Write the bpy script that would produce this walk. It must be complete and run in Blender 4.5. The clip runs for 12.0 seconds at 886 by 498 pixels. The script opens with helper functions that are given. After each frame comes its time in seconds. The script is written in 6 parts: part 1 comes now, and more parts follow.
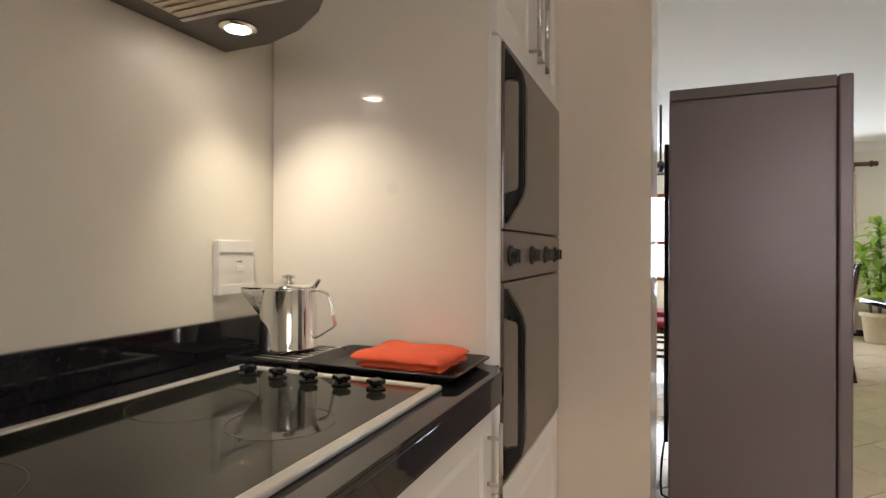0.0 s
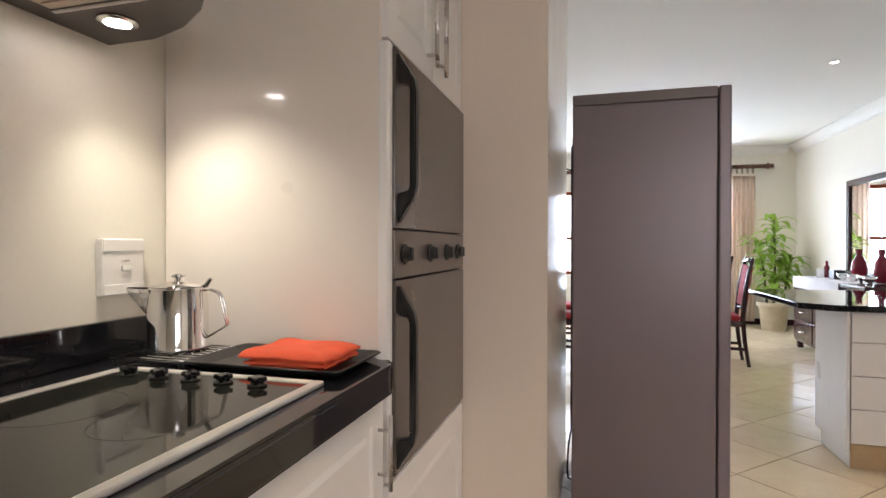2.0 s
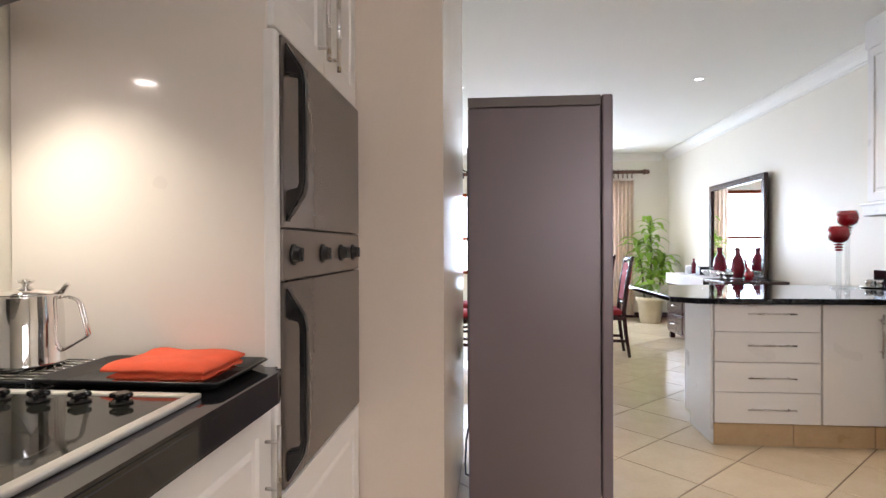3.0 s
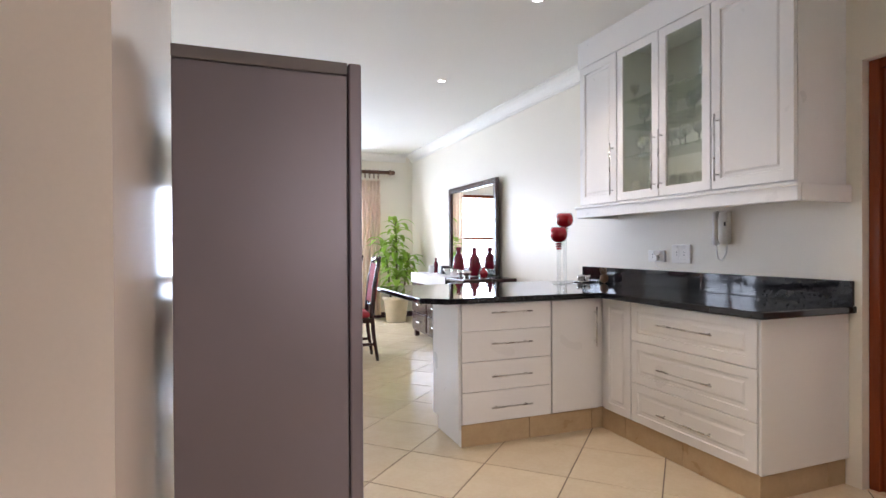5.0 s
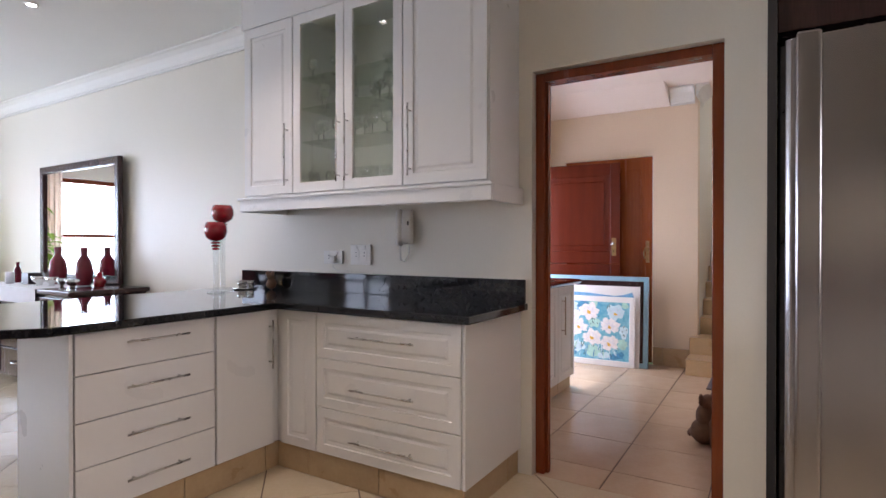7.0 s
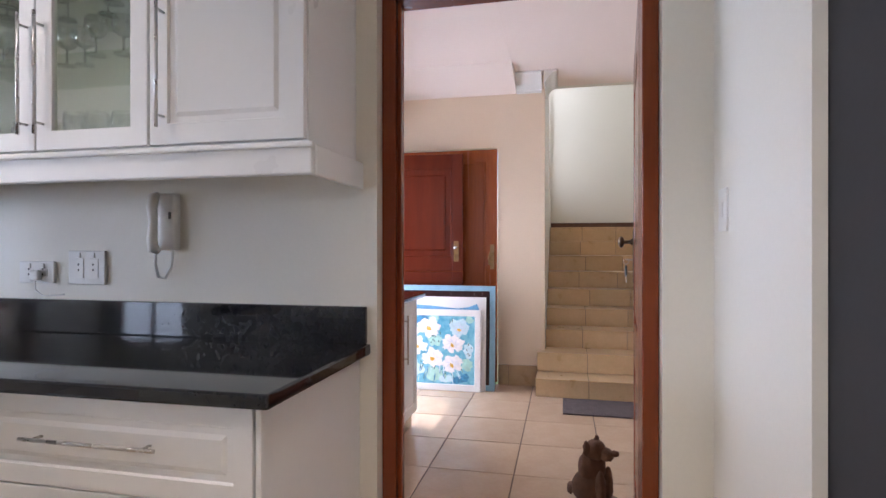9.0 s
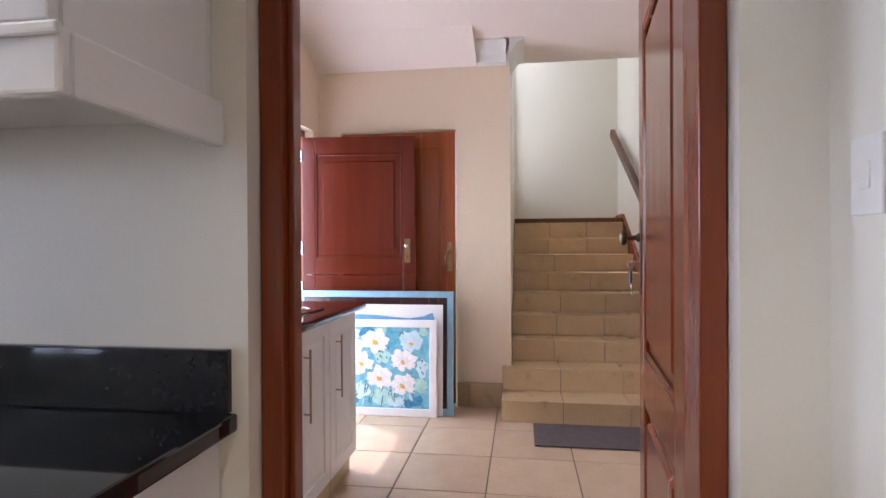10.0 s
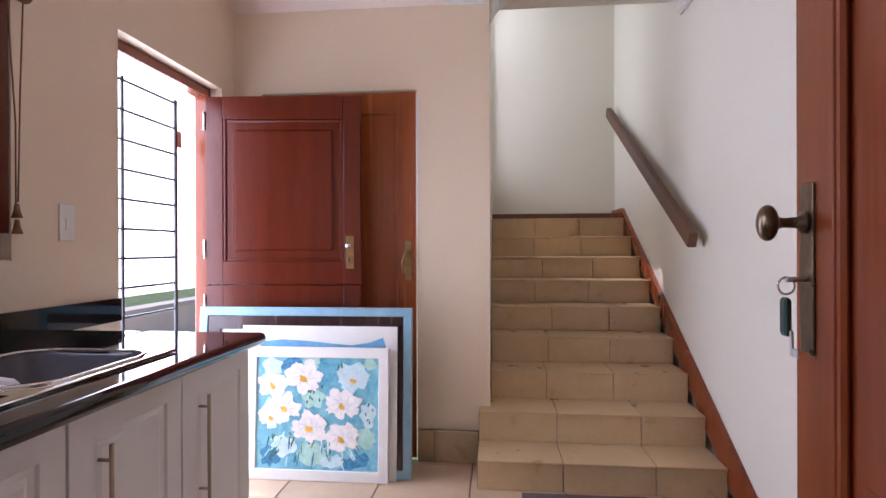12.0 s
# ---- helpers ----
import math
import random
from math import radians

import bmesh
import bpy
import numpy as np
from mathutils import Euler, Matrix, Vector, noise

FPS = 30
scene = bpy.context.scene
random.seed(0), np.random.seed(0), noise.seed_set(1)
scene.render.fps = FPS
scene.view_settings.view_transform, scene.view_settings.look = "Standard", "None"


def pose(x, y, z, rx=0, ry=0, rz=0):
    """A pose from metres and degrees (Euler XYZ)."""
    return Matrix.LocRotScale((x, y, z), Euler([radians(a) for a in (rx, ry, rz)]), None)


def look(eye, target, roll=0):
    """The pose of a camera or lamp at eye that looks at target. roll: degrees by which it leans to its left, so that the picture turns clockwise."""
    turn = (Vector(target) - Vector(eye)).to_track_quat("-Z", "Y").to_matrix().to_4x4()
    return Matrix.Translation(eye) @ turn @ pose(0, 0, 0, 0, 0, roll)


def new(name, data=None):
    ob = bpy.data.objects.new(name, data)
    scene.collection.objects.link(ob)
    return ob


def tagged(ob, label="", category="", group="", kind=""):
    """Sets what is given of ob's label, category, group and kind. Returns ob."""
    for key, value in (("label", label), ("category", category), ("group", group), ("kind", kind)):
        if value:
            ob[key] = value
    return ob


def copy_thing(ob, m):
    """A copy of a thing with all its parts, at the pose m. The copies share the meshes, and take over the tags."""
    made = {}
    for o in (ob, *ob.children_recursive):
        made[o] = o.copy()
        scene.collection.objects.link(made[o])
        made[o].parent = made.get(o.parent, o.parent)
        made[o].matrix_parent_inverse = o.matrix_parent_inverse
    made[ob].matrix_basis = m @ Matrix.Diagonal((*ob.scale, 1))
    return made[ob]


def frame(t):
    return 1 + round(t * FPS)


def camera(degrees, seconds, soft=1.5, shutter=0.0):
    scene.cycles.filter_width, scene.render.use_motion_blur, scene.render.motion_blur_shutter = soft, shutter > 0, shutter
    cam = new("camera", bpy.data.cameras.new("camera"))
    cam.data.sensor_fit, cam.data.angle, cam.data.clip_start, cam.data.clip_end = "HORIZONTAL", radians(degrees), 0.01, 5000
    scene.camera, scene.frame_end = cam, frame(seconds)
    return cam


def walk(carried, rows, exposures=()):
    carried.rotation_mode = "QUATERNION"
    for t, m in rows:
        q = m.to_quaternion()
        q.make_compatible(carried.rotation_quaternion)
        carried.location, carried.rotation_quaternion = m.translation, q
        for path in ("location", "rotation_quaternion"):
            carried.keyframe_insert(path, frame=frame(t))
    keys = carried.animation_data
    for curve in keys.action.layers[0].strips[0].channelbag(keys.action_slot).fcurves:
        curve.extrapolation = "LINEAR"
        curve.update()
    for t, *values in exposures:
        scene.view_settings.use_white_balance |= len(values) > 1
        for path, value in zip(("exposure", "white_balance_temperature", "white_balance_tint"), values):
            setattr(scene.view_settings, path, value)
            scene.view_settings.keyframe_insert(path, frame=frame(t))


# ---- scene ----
cam = camera(78.5, 12.0)
EXPO = 0.0
PATH = [
    (0, (0.679, 0.44, 1.204), (-0.083, 2.289, 1.207), 0.2),
    (0.5, (0.695, 0.438, 1.207), (-0.06, 2.29, 1.207), 0.1),
    (1, (0.723, 0.438, 1.207), (-0.007, 2.3, 1.206), 0.1),
    (1.5, (0.753, 0.437, 1.213), (0.087, 2.323, 1.205), 0.1),
    (2, (0.789, 0.434, 1.212), (0.25, 2.36, 1.198), 0.1),
    (2.5, (0.812, 0.439, 1.214), (0.444, 2.405, 1.197), 0.0),
    (3, (0.8, 0.461, 1.209), (0.62, 2.453, 1.198), -0.2),
    (4.8, (0.856, 0.846, 1.197), (1.487, 2.744, 1.184), -0.3),
    (5, (0.891, 0.92, 1.197), (1.607, 2.788, 1.186), -0.3),
    (5.5, (0.904, 1.112, 1.181), (1.861, 2.867, 1.167), -0.2),
    (6, (0.895, 1.301, 1.179), (2.219, 2.8, 1.168), 0.0),
    (6.5, (0.984, 1.456, 1.177), (2.532, 2.722, 1.165), -0.0),
    (7, (1.099, 1.581, 1.191), (2.807, 2.623, 1.179), -0.0),
    (7.5, (1.232, 1.745, 1.204), (3.054, 2.569, 1.194), -0.0),
    (7.7, (1.319, 1.779, 1.206), (3.169, 2.54, 1.203), 0.1),
    (9.5, (2.385, 2.114, 1.207), (4.355, 2.460, 1.199), -0.2),
    (10, (2.755, 2.128, 1.209), (4.734, 2.415, 1.200), -0.3),
    (10.5, (3.049, 2.146, 1.208), (5.032, 2.409, 1.194), -0.3),
    (11, (3.317, 2.161, 1.200), (5.304, 2.391, 1.193), -0.3),
    (11.5, (3.577, 2.172, 1.208), (5.567, 2.372, 1.200), -0.2),
    (12, (3.812, 2.178, 1.201), (5.803, 2.371, 1.197), -0.2),
]
walk(cam, [(t, look(eye, target, roll)) for t, eye, target, roll in PATH], exposures=[(0.0, EXPO - 0.25, 6550, 19.0), (2.5, EXPO + 0.06, 6150, 22.0), (5.0, EXPO + 0.17, 6100, 24.0), (5.7, EXPO - 0.04, 6100, 25.0), (7.5, EXPO - 0.26, 5950, 27.0), (9.5, EXPO + 0.12, 5700, 24.0), (10.5, EXPO - 0.22, 6000, 29.0), (11.0, EXPO - 0.32, 6100, 32.0), (12.0, EXPO - 0.2, 5800, 28.0)])

# ---- world and lights ----
world = bpy.data.worlds.new("sky")
scene.world = world
world.use_nodes = True
wn = world.node_tree.nodes
sky = wn.new("ShaderNodeTexSky")
sky.sky_type, sky.sun_disc, sky.sun_elevation, sky.sun_rotation = "NISHITA", False, radians(62), radians(30)
wn["Background"].inputs[1].default_value = 0.15
world.node_tree.links.new(sky.outputs[0], wn["Background"].inputs[0])


def lamp(name, kind, m, energy, colour=(1, 1, 1), **more):
    data = bpy.data.lights.new(name, kind)
    data.energy, data.color = energy, colour
    for key, value in more.items():
        if key == "size":
            data.shape, data.size, data.size_y = "RECTANGLE", value[0], value[1]
        elif key == "angle":
            data.angle = value
        elif key == "spot":
            data.spot_size, data.spot_blend = radians(value), 1.0
        elif key == "radius":
            data.shadow_soft_size = value
    ob = new(name, data)
    ob.matrix_basis = m
    return ob


sun_dir = Vector((math.sin(radians(30)) * math.cos(radians(62)), math.cos(radians(30)) * math.cos(radians(62)), math.sin(radians(62))))
lamp("sun", "SUN", look(sun_dir * 30, (0, 0, 0)), 3.5, (1, 0.95, 0.87), angle=radians(0.5))
DAY = (0.75, 0.885, 1.0)
lamp("daylight_dining_window", "AREA", look((0.96, 9.945, 1.42), (0.96, 0, 1.42)), 220, DAY, size=(3.44, 1.36))
lamp("daylight_dining_west", "AREA", look((-2.585, 8.85, 1.15), (3, 8.85, 1.15)), 60, DAY, size=(1.26, 2.0))
# Added fill from behind the camera, through an unseen opening in the south wall.
lamp("daylight_kitchen_window", "AREA", look((2.5, -1.69, 1.575), (2.5, 3, 1.575)), 42, (1, 0.95, 0.88), size=(1.36, 1.0))
lamp("daylight_back_door", "AREA", look((6.295, 3.90, 1.04), (6.295, 0, 1.04)), 48, (0.87, 0.94, 1.0), size=(0.83, 2.06))
lamp("daylight_scullery_window", "AREA", look((4.89, 3.875, 1.66), (4.89, 0, 1.3)), 30, (0.87, 0.94, 1.0), size=(0.90, 0.85))
lamp("daylight_stair_window", "AREA", look((8.65, 2.355, 2.875), (8.65, 0, 2.2)), 10, (0.93, 0.98, 0.90), size=(0.74, 1.98))

# ---- materials ----


def material(name, colour, rough=0.5, metal=0.0, vary=0.08, scale=6.0, fine=60.0, bump=0.15, depth=0.002, spec=0.5, coat=0.0, second=None, stretch=(1, 1, 1), rnd=0.0, rvar=0.08, warp=0.0):
    """A surface with broad stains and fine grain in its colour, its gloss and its relief."""
    m = bpy.data.materials.new(name)
    m.use_nodes = True
    nt = m.node_tree
    n, link = nt.nodes, nt.links.new
    b = n["Principled BSDF"]
    b.inputs["Metallic"].default_value = metal
    b.inputs["Specular IOR Level"].default_value = spec
    b.inputs["Coat Weight"].default_value = coat
    b.inputs["Coat Roughness"].default_value = 0.08
    co = n.new("ShaderNodeTexCoord")
    mp = n.new("ShaderNodeMapping")
    mp.inputs["Scale"].default_value = stretch
    link(co.outputs["Object"], mp.inputs["Vector"])
    big, small = n.new("ShaderNodeTexNoise"), n.new("ShaderNodeTexNoise")
    for tex, s, d in ((big, scale, 4.0), (small, fine, 3.0)):
        tex.inputs["Scale"].default_value, tex.inputs["Detail"].default_value = s, d
        tex.inputs["Distortion"].default_value = warp
        link(mp.outputs[0], tex.inputs["Vector"])
    ramp = n.new("ShaderNodeValToRGB")
    c = Vector(colour[:3])
    lo = Vector(second) if second else c * (1 - vary)
    hi = c if second else Vector([min(1, v * (1 + vary)) for v in c])
    ramp.color_ramp.elements[0].position, ramp.color_ramp.elements[0].color = 0.3, (*lo, 1)
    ramp.color_ramp.elements[1].position, ramp.color_ramp.elements[1].color = 0.7, (*hi, 1)
    mix = n.new("ShaderNodeMath")
    mix.operation = "MULTIPLY_ADD"
    mix.inputs[1].default_value = 0.35
    link(small.outputs[0], mix.inputs[0])
    scaled = n.new("ShaderNodeMath")
    scaled.operation = "MULTIPLY"
    scaled.inputs[1].default_value = 0.65
    link(big.outputs[0], scaled.inputs[0])
    link(scaled.outputs[0], mix.inputs[2])
    link(mix.outputs[0], ramp.inputs[0])
    out = ramp.outputs[0]
    if rnd:
        info = n.new("ShaderNodeObjectInfo")
        hsv = n.new("ShaderNodeHueSaturation")
        rng = n.new("ShaderNodeMapRange")
        rng.inputs[3].default_value, rng.inputs[4].default_value = 1 - rnd, 1 + rnd
        link(info.outputs["Random"], rng.inputs[0])
        link(rng.outputs[0], hsv.inputs["Value"])
        link(out, hsv.inputs["Color"])
        out = hsv.outputs[0]
    link(out, b.inputs["Base Color"])
    rr = n.new("ShaderNodeMapRange")
    rr.inputs[3].default_value, rr.inputs[4].default_value = max(0.01, rough - rvar), min(1, rough + rvar)
    link(big.outputs[0], rr.inputs[0])
    link(rr.outputs[0], b.inputs["Roughness"])
    if bump:
        bp = n.new("ShaderNodeBump")
        bp.inputs["Strength"].default_value, bp.inputs["Distance"].default_value = bump, depth
        link(small.outputs[0], bp.inputs["Height"])
        link(bp.outputs[0], b.inputs["Normal"])
    return m


def glass_material(name, colour=(1, 1, 1), rough=0.0, thin=True, shine=0.05):
    m = bpy.data.materials.new(name)
    m.use_nodes = True
    nt = m.node_tree
    b = nt.nodes["Principled BSDF"]
    b.inputs["Base Color"].default_value = (*colour, 1)
    b.inputs["Roughness"].default_value = rough
    b.inputs["Transmission Weight"].default_value = 1.0
    b.inputs["IOR"].default_value = 1.45
    if thin:
        clear, gloss, mix, face = nt.nodes.new("ShaderNodeBsdfTransparent"), nt.nodes.new("ShaderNodeBsdfGlossy"), nt.nodes.new("ShaderNodeMixShader"), nt.nodes.new("ShaderNodeLayerWeight")
        power, lift = nt.nodes.new("ShaderNodeMath"), nt.nodes.new("ShaderNodeMath")
        clear.inputs[0].default_value = (*colour, 1)
        gloss.inputs["Roughness"].default_value = rough
        power.operation, lift.operation = "POWER", "MULTIPLY_ADD"
        power.inputs[1].default_value, lift.inputs[1].default_value, lift.inputs[2].default_value = 5.0, 0.9, shine
        nt.links.new(face.outputs["Facing"], power.inputs[0])
        nt.links.new(power.outputs[0], lift.inputs[0])
        nt.links.new(lift.outputs[0], mix.inputs[0])
        nt.links.new(clear.outputs[0], mix.inputs[1])
        nt.links.new(gloss.outputs[0], mix.inputs[2])
        nt.links.new(mix.outputs[0], nt.nodes["Material Output"].inputs[0])
    return m


def let_through(m, colour, share):
    """Mix light that passes through a thin leaf or cloth into a surface."""
    nt = m.node_tree
    out = nt.nodes["Material Output"]
    mix, thin = nt.nodes.new("ShaderNodeMixShader"), nt.nodes.new("ShaderNodeBsdfTranslucent")
    thin.inputs[0].default_value = (*colour, 1)
    mix.inputs[0].default_value = share
    nt.links.new(nt.nodes["Principled BSDF"].outputs[0], mix.inputs[1])
    nt.links.new(thin.outputs[0], mix.inputs[2])
    nt.links.new(mix.outputs[0], out.inputs[0])


def glow_material(name, colour, strength):
    m = bpy.data.materials.new(name)
    m.use_nodes = True
    b = m.node_tree.nodes["Principled BSDF"]
    b.inputs["Emission Color"].default_value = (*colour, 1)
    b.inputs["Emission Strength"].default_value = strength
    return m


WALL = material("cream_wall_paint", (0.80, 0.76, 0.66), 0.42, vary=0.025, scale=1.3, fine=90, bump=0.12, depth=0.0015)
WALL_PINK = material("warm_wall_paint", (0.84, 0.69, 0.515), 0.45, vary=0.03, scale=1.3, fine=90, bump=0.12, depth=0.0015)
SATIN = material("satin_wall_paint", (0.78, 0.69, 0.60), 0.17, vary=0.03, scale=1.3, fine=90, bump=0.06, depth=0.001, rvar=0.03)
CEIL = material("ceiling_paint", (0.82, 0.82, 0.77), 0.8, vary=0.02, scale=1.0, fine=120, bump=0.08, depth=0.001)
CEIL_WARM = material("warm_ceiling_paint", (0.86, 0.74, 0.65), 0.8, vary=0.02, scale=1.0, fine=120, bump=0.08, depth=0.001)
TILE_SC = material("tan_floor_tile", (0.64, 0.48, 0.33), 0.2, vary=0.10, scale=7, fine=45, bump=0.05, depth=0.001, rnd=0.05, second=(0.57, 0.41, 0.27), rvar=0.06)
PANEL = material("gloss_cream_panel", (0.80, 0.74, 0.67), 0.30, vary=0.015, scale=2, fine=60, bump=0.03, depth=0.0008, coat=1.0)
PLASTER = material("white_cornice_plaster", (0.84, 0.83, 0.78), 0.6, vary=0.02, scale=5, bump=0.08)
TILE = material("cream_floor_tile", (0.67, 0.565, 0.40), 0.17, vary=0.10, scale=7, fine=45, bump=0.05, depth=0.001, rnd=0.05, second=(0.60, 0.49, 0.33), rvar=0.06)
TILE_SK = material("beige_skirting_tile", (0.52, 0.38, 0.22), 0.3, vary=0.10, scale=9, fine=50, bump=0.06, rnd=0.05, second=(0.44, 0.31, 0.17))
TILE_ST = material("beige_stair_tile", (0.62, 0.445, 0.25), 0.3, vary=0.10, scale=9, fine=50, bump=0.06, rnd=0.05, second=(0.54, 0.375, 0.20))
GROUT = material("dark_grout", (0.16, 0.12, 0.09), 0.9, vary=0.2, scale=20, bump=0.3)
WHITE = material("white_cabinet_paint", (0.80, 0.79, 0.77), 0.3, vary=0.015, scale=3, fine=40, bump=0.04, depth=0.001)
GRANITE = material("black_granite", (0.012, 0.012, 0.014), 0.045, vary=0.25, scale=60, fine=150, bump=0.0, spec=0.45, rvar=0.001)
# Near-black that paints the shade in the slot next to the steel fridge.
GAPSHADE = material("gap_shade_black", (0.03, 0.028, 0.027), 0.8, bump=0.1)
STEEL = material("brushed_steel", (0.36, 0.345, 0.345), 0.22, 1.0, vary=0.06, scale=4, fine=120, bump=0.06, stretch=(1, 1, 0.03), depth=0.0006)
STEELH = material("steel_handle", (0.60, 0.58, 0.56), 0.28, 1.0, vary=0.05, scale=20, bump=0.03)
CHROME = material("polished_chrome", (0.80, 0.79, 0.77), 0.06, 1.0, vary=0.02, bump=0.0, rvar=0.03)
FRIDGE = material("metallic_grey_paint", (0.19, 0.162, 0.178), 0.36, 0.3, vary=0.05, scale=2.5, fine=500, bump=0.06, depth=0.0004)
FRIDGE_D = material("dark_grey_trim", (0.16, 0.14, 0.135), 0.45, 0.1, vary=0.05, scale=6, bump=0.05)
BLACKP = material("black_plastic", (0.012, 0.012, 0.012), 0.3, vary=0.3, scale=30, bump=0.05)
OVENG = material("bronze_oven_glass", (0.105, 0.088, 0.075), 0.14, 0.0, vary=0.06, scale=3, bump=0.0, spec=0.7)
HOBG = material("black_hob_glass", (0.02, 0.02, 0.016), 0.05, vary=0.2, scale=10, bump=0.0, spec=0.26, rvar=0.02)
HOODM = material("dark_hood_metal", (0.06, 0.05, 0.045), 0.3, 0.6, vary=0.1, scale=8, bump=0.03)
MESHM = material("hood_filter_metal", (0.50, 0.44, 0.36), 0.4, 0.8, vary=0.1, scale=30, bump=0.1)
REDWOOD = material("red_mahogany_varnish", (0.125, 0.018, 0.006), 0.24, vary=0.2, scale=2.5, fine=16, bump=0.04, depth=0.001, stretch=(6, 6, 0.35), second=(0.09, 0.012, 0.0045), coat=0.08, spec=0.4)
ORANGEWOOD = material("orange_meranti_varnish", (0.40, 0.10, 0.020), 0.25, vary=0.2, scale=5, fine=40, bump=0.05, depth=0.001, stretch=(6, 6, 0.35), second=(0.28, 0.06, 0.014), coat=0.3)
FRAMEWOOD = material("brown_door_frame_wood", (0.25, 0.054, 0.015), 0.24, vary=0.2, scale=2.5, fine=16, bump=0.06, depth=0.001, stretch=(6, 6, 0.35), second=(0.165, 0.034, 0.010), coat=0.1, spec=0.35)
DARKWOOD = material("dark_stained_wood", (0.040, 0.016, 0.015), 0.25, vary=0.3, scale=5, fine=40, bump=0.05, stretch=(6, 6, 0.5), coat=0.2)
RAILWOOD = material("walnut_rail_wood", (0.125, 0.055, 0.028), 0.5, vary=0.25, scale=6, fine=50, bump=0.06, stretch=(0.6, 4, 4))
REDFAB = material("red_upholstery", (0.36, 0.025, 0.035), 0.8, vary=0.2, scale=15, fine=300, bump=0.3)
CLOTH = material("orange_cloth", (0.80, 0.115, 0.045), 0.85, vary=0.12, scale=18, fine=420, bump=0.4, depth=0.001)
CURTAIN = material("beige_curtain", (0.86, 0.75, 0.64), 0.85, vary=0.1, scale=5, fine=250, bump=0.3)
REDGLASS = material("red_glass", (0.30, 0.004, 0.010), 0.06, vary=0.15, scale=8, bump=0.0, spec=0.8, coat=0.5)
MAROON = material("maroon_glaze", (0.16, 0.008, 0.02), 0.15, vary=0.2, scale=12, bump=0.0, coat=0.3)
CLEAR = glass_material("clear_glass", (0.97, 0.985, 0.98), shine=0.12)
STEMGLASS = glass_material("stemware_glass", (0.98, 0.99, 0.98), shine=0.32)
CABGLASS = glass_material("cabinet_glass", (0.95, 0.985, 0.93))
WINGLASS = glass_material("window_glass", (0.97, 0.99, 0.99))
MIRROR = material("mirror_silver", (0.92, 0.93, 0.93), 0.02, 1.0, vary=0.0, bump=0.0, rvar=0.005)
PLASTIC = material("white_switch_plastic", (0.82, 0.80, 0.75), 0.3, vary=0.02, bump=0.02)
BRASS = material("antique_brass", (0.42, 0.27, 0.12), 0.35, 1.0, vary=0.25, scale=30, bump=0.06)
# Leaf green is brightened to put the window light behind it into the colour.
PLANTLEAF = material("backlit_green_leaf", (0.24, 0.42, 0.055), 0.4, vary=0.3, scale=12, fine=60, bump=0.12, rnd=0.35, second=(0.11, 0.25, 0.03))
let_through(PLANTLEAF, (0.46, 0.66, 0.10), 0.45)
let_through(CURTAIN, (0.85, 0.70, 0.58), 0.35)
BRONZE = material("dark_bronze", (0.16, 0.115, 0.075), 0.3, 0.9, vary=0.3, scale=30, bump=0.05)
GLOSSBLACK = material("glossy_black_plastic", (0.008, 0.008, 0.008), 0.1, vary=0.2, scale=30, bump=0.0)
LEAF = material("green_palm_leaf", (0.10, 0.26, 0.035), 0.45, vary=0.35, scale=12, fine=60, bump=0.15, rnd=0.3, second=(0.05, 0.15, 0.02))
STEM = material("plant_stem", (0.12, 0.10, 0.05), 0.7, vary=0.3, scale=25, bump=0.3)
SOIL = material("potting_soil", (0.06, 0.04, 0.028), 0.95, vary=0.4, scale=40, bump=0.6, depth=0.01)
POTM = material("cream_glazed_pot", (0.56, 0.48, 0.33), 0.35, vary=0.12, scale=10, bump=0.1)
BLUEF = material("pale_blue_frame_paint", (0.27, 0.47, 0.60), 0.4, vary=0.12, scale=14, fine=70, bump=0.12)
MATBOARD = material("white_mount_board", (0.86, 0.85, 0.82), 0.8, vary=0.02, bump=0.05)
CANVAS = material("turquoise_painted_canvas", (0.30, 0.66, 0.74), 0.6, vary=0.3, scale=7, fine=40, bump=0.2, second=(0.05, 0.33, 0.50), warp=1.5)
CANVAS2 = material("deep_blue_paint", (0.05, 0.25, 0.45), 0.6, vary=0.4, scale=30, bump=0.2)
PETAL = material("white_petal_paint", (0.86, 0.84, 0.82), 0.6, vary=0.12, scale=40, fine=90, bump=0.3)
YELLOW = material("yellow_paint", (0.75, 0.45, 0.05), 0.6, vary=0.2, scale=50, bump=0.3)
GREENP = material("dark_green_paint", (0.05, 0.13, 0.10), 0.6, vary=0.3, scale=50, bump=0.3)
MATF = material("grey_door_mat", (0.115, 0.092, 0.090), 0.95, vary=0.2, scale=20, fine=400, bump=0.8, depth=0.004)
PLUSH = material("brown_plush", (0.16, 0.085, 0.050), 0.95, vary=0.3, scale=25, fine=300, bump=0.8, depth=0.004)
DARKPLUSH = material("dark_plush", (0.030, 0.020, 0.018), 0.9, vary=0.3, scale=25, fine=300, bump=0.6, depth=0.003)
GREENTAG = material("green_key_tag", (0.008, 0.035, 0.025), 0.3, vary=0.2, bump=0.02)
BAMBOO = material("bamboo_blind", (0.26, 0.12, 0.055), 0.7, vary=0.3, scale=8, fine=120, bump=0.3, stretch=(1, 1, 8))
GRASS = material("grass_ground", (0.10, 0.16, 0.05), 0.9, vary=0.4, scale=4, fine=60, bump=0.6, depth=0.02)
YARD = material("pale_yard_render", (0.62, 0.55, 0.47), 0.8, vary=0.12, scale=2, fine=60, bump=0.3)
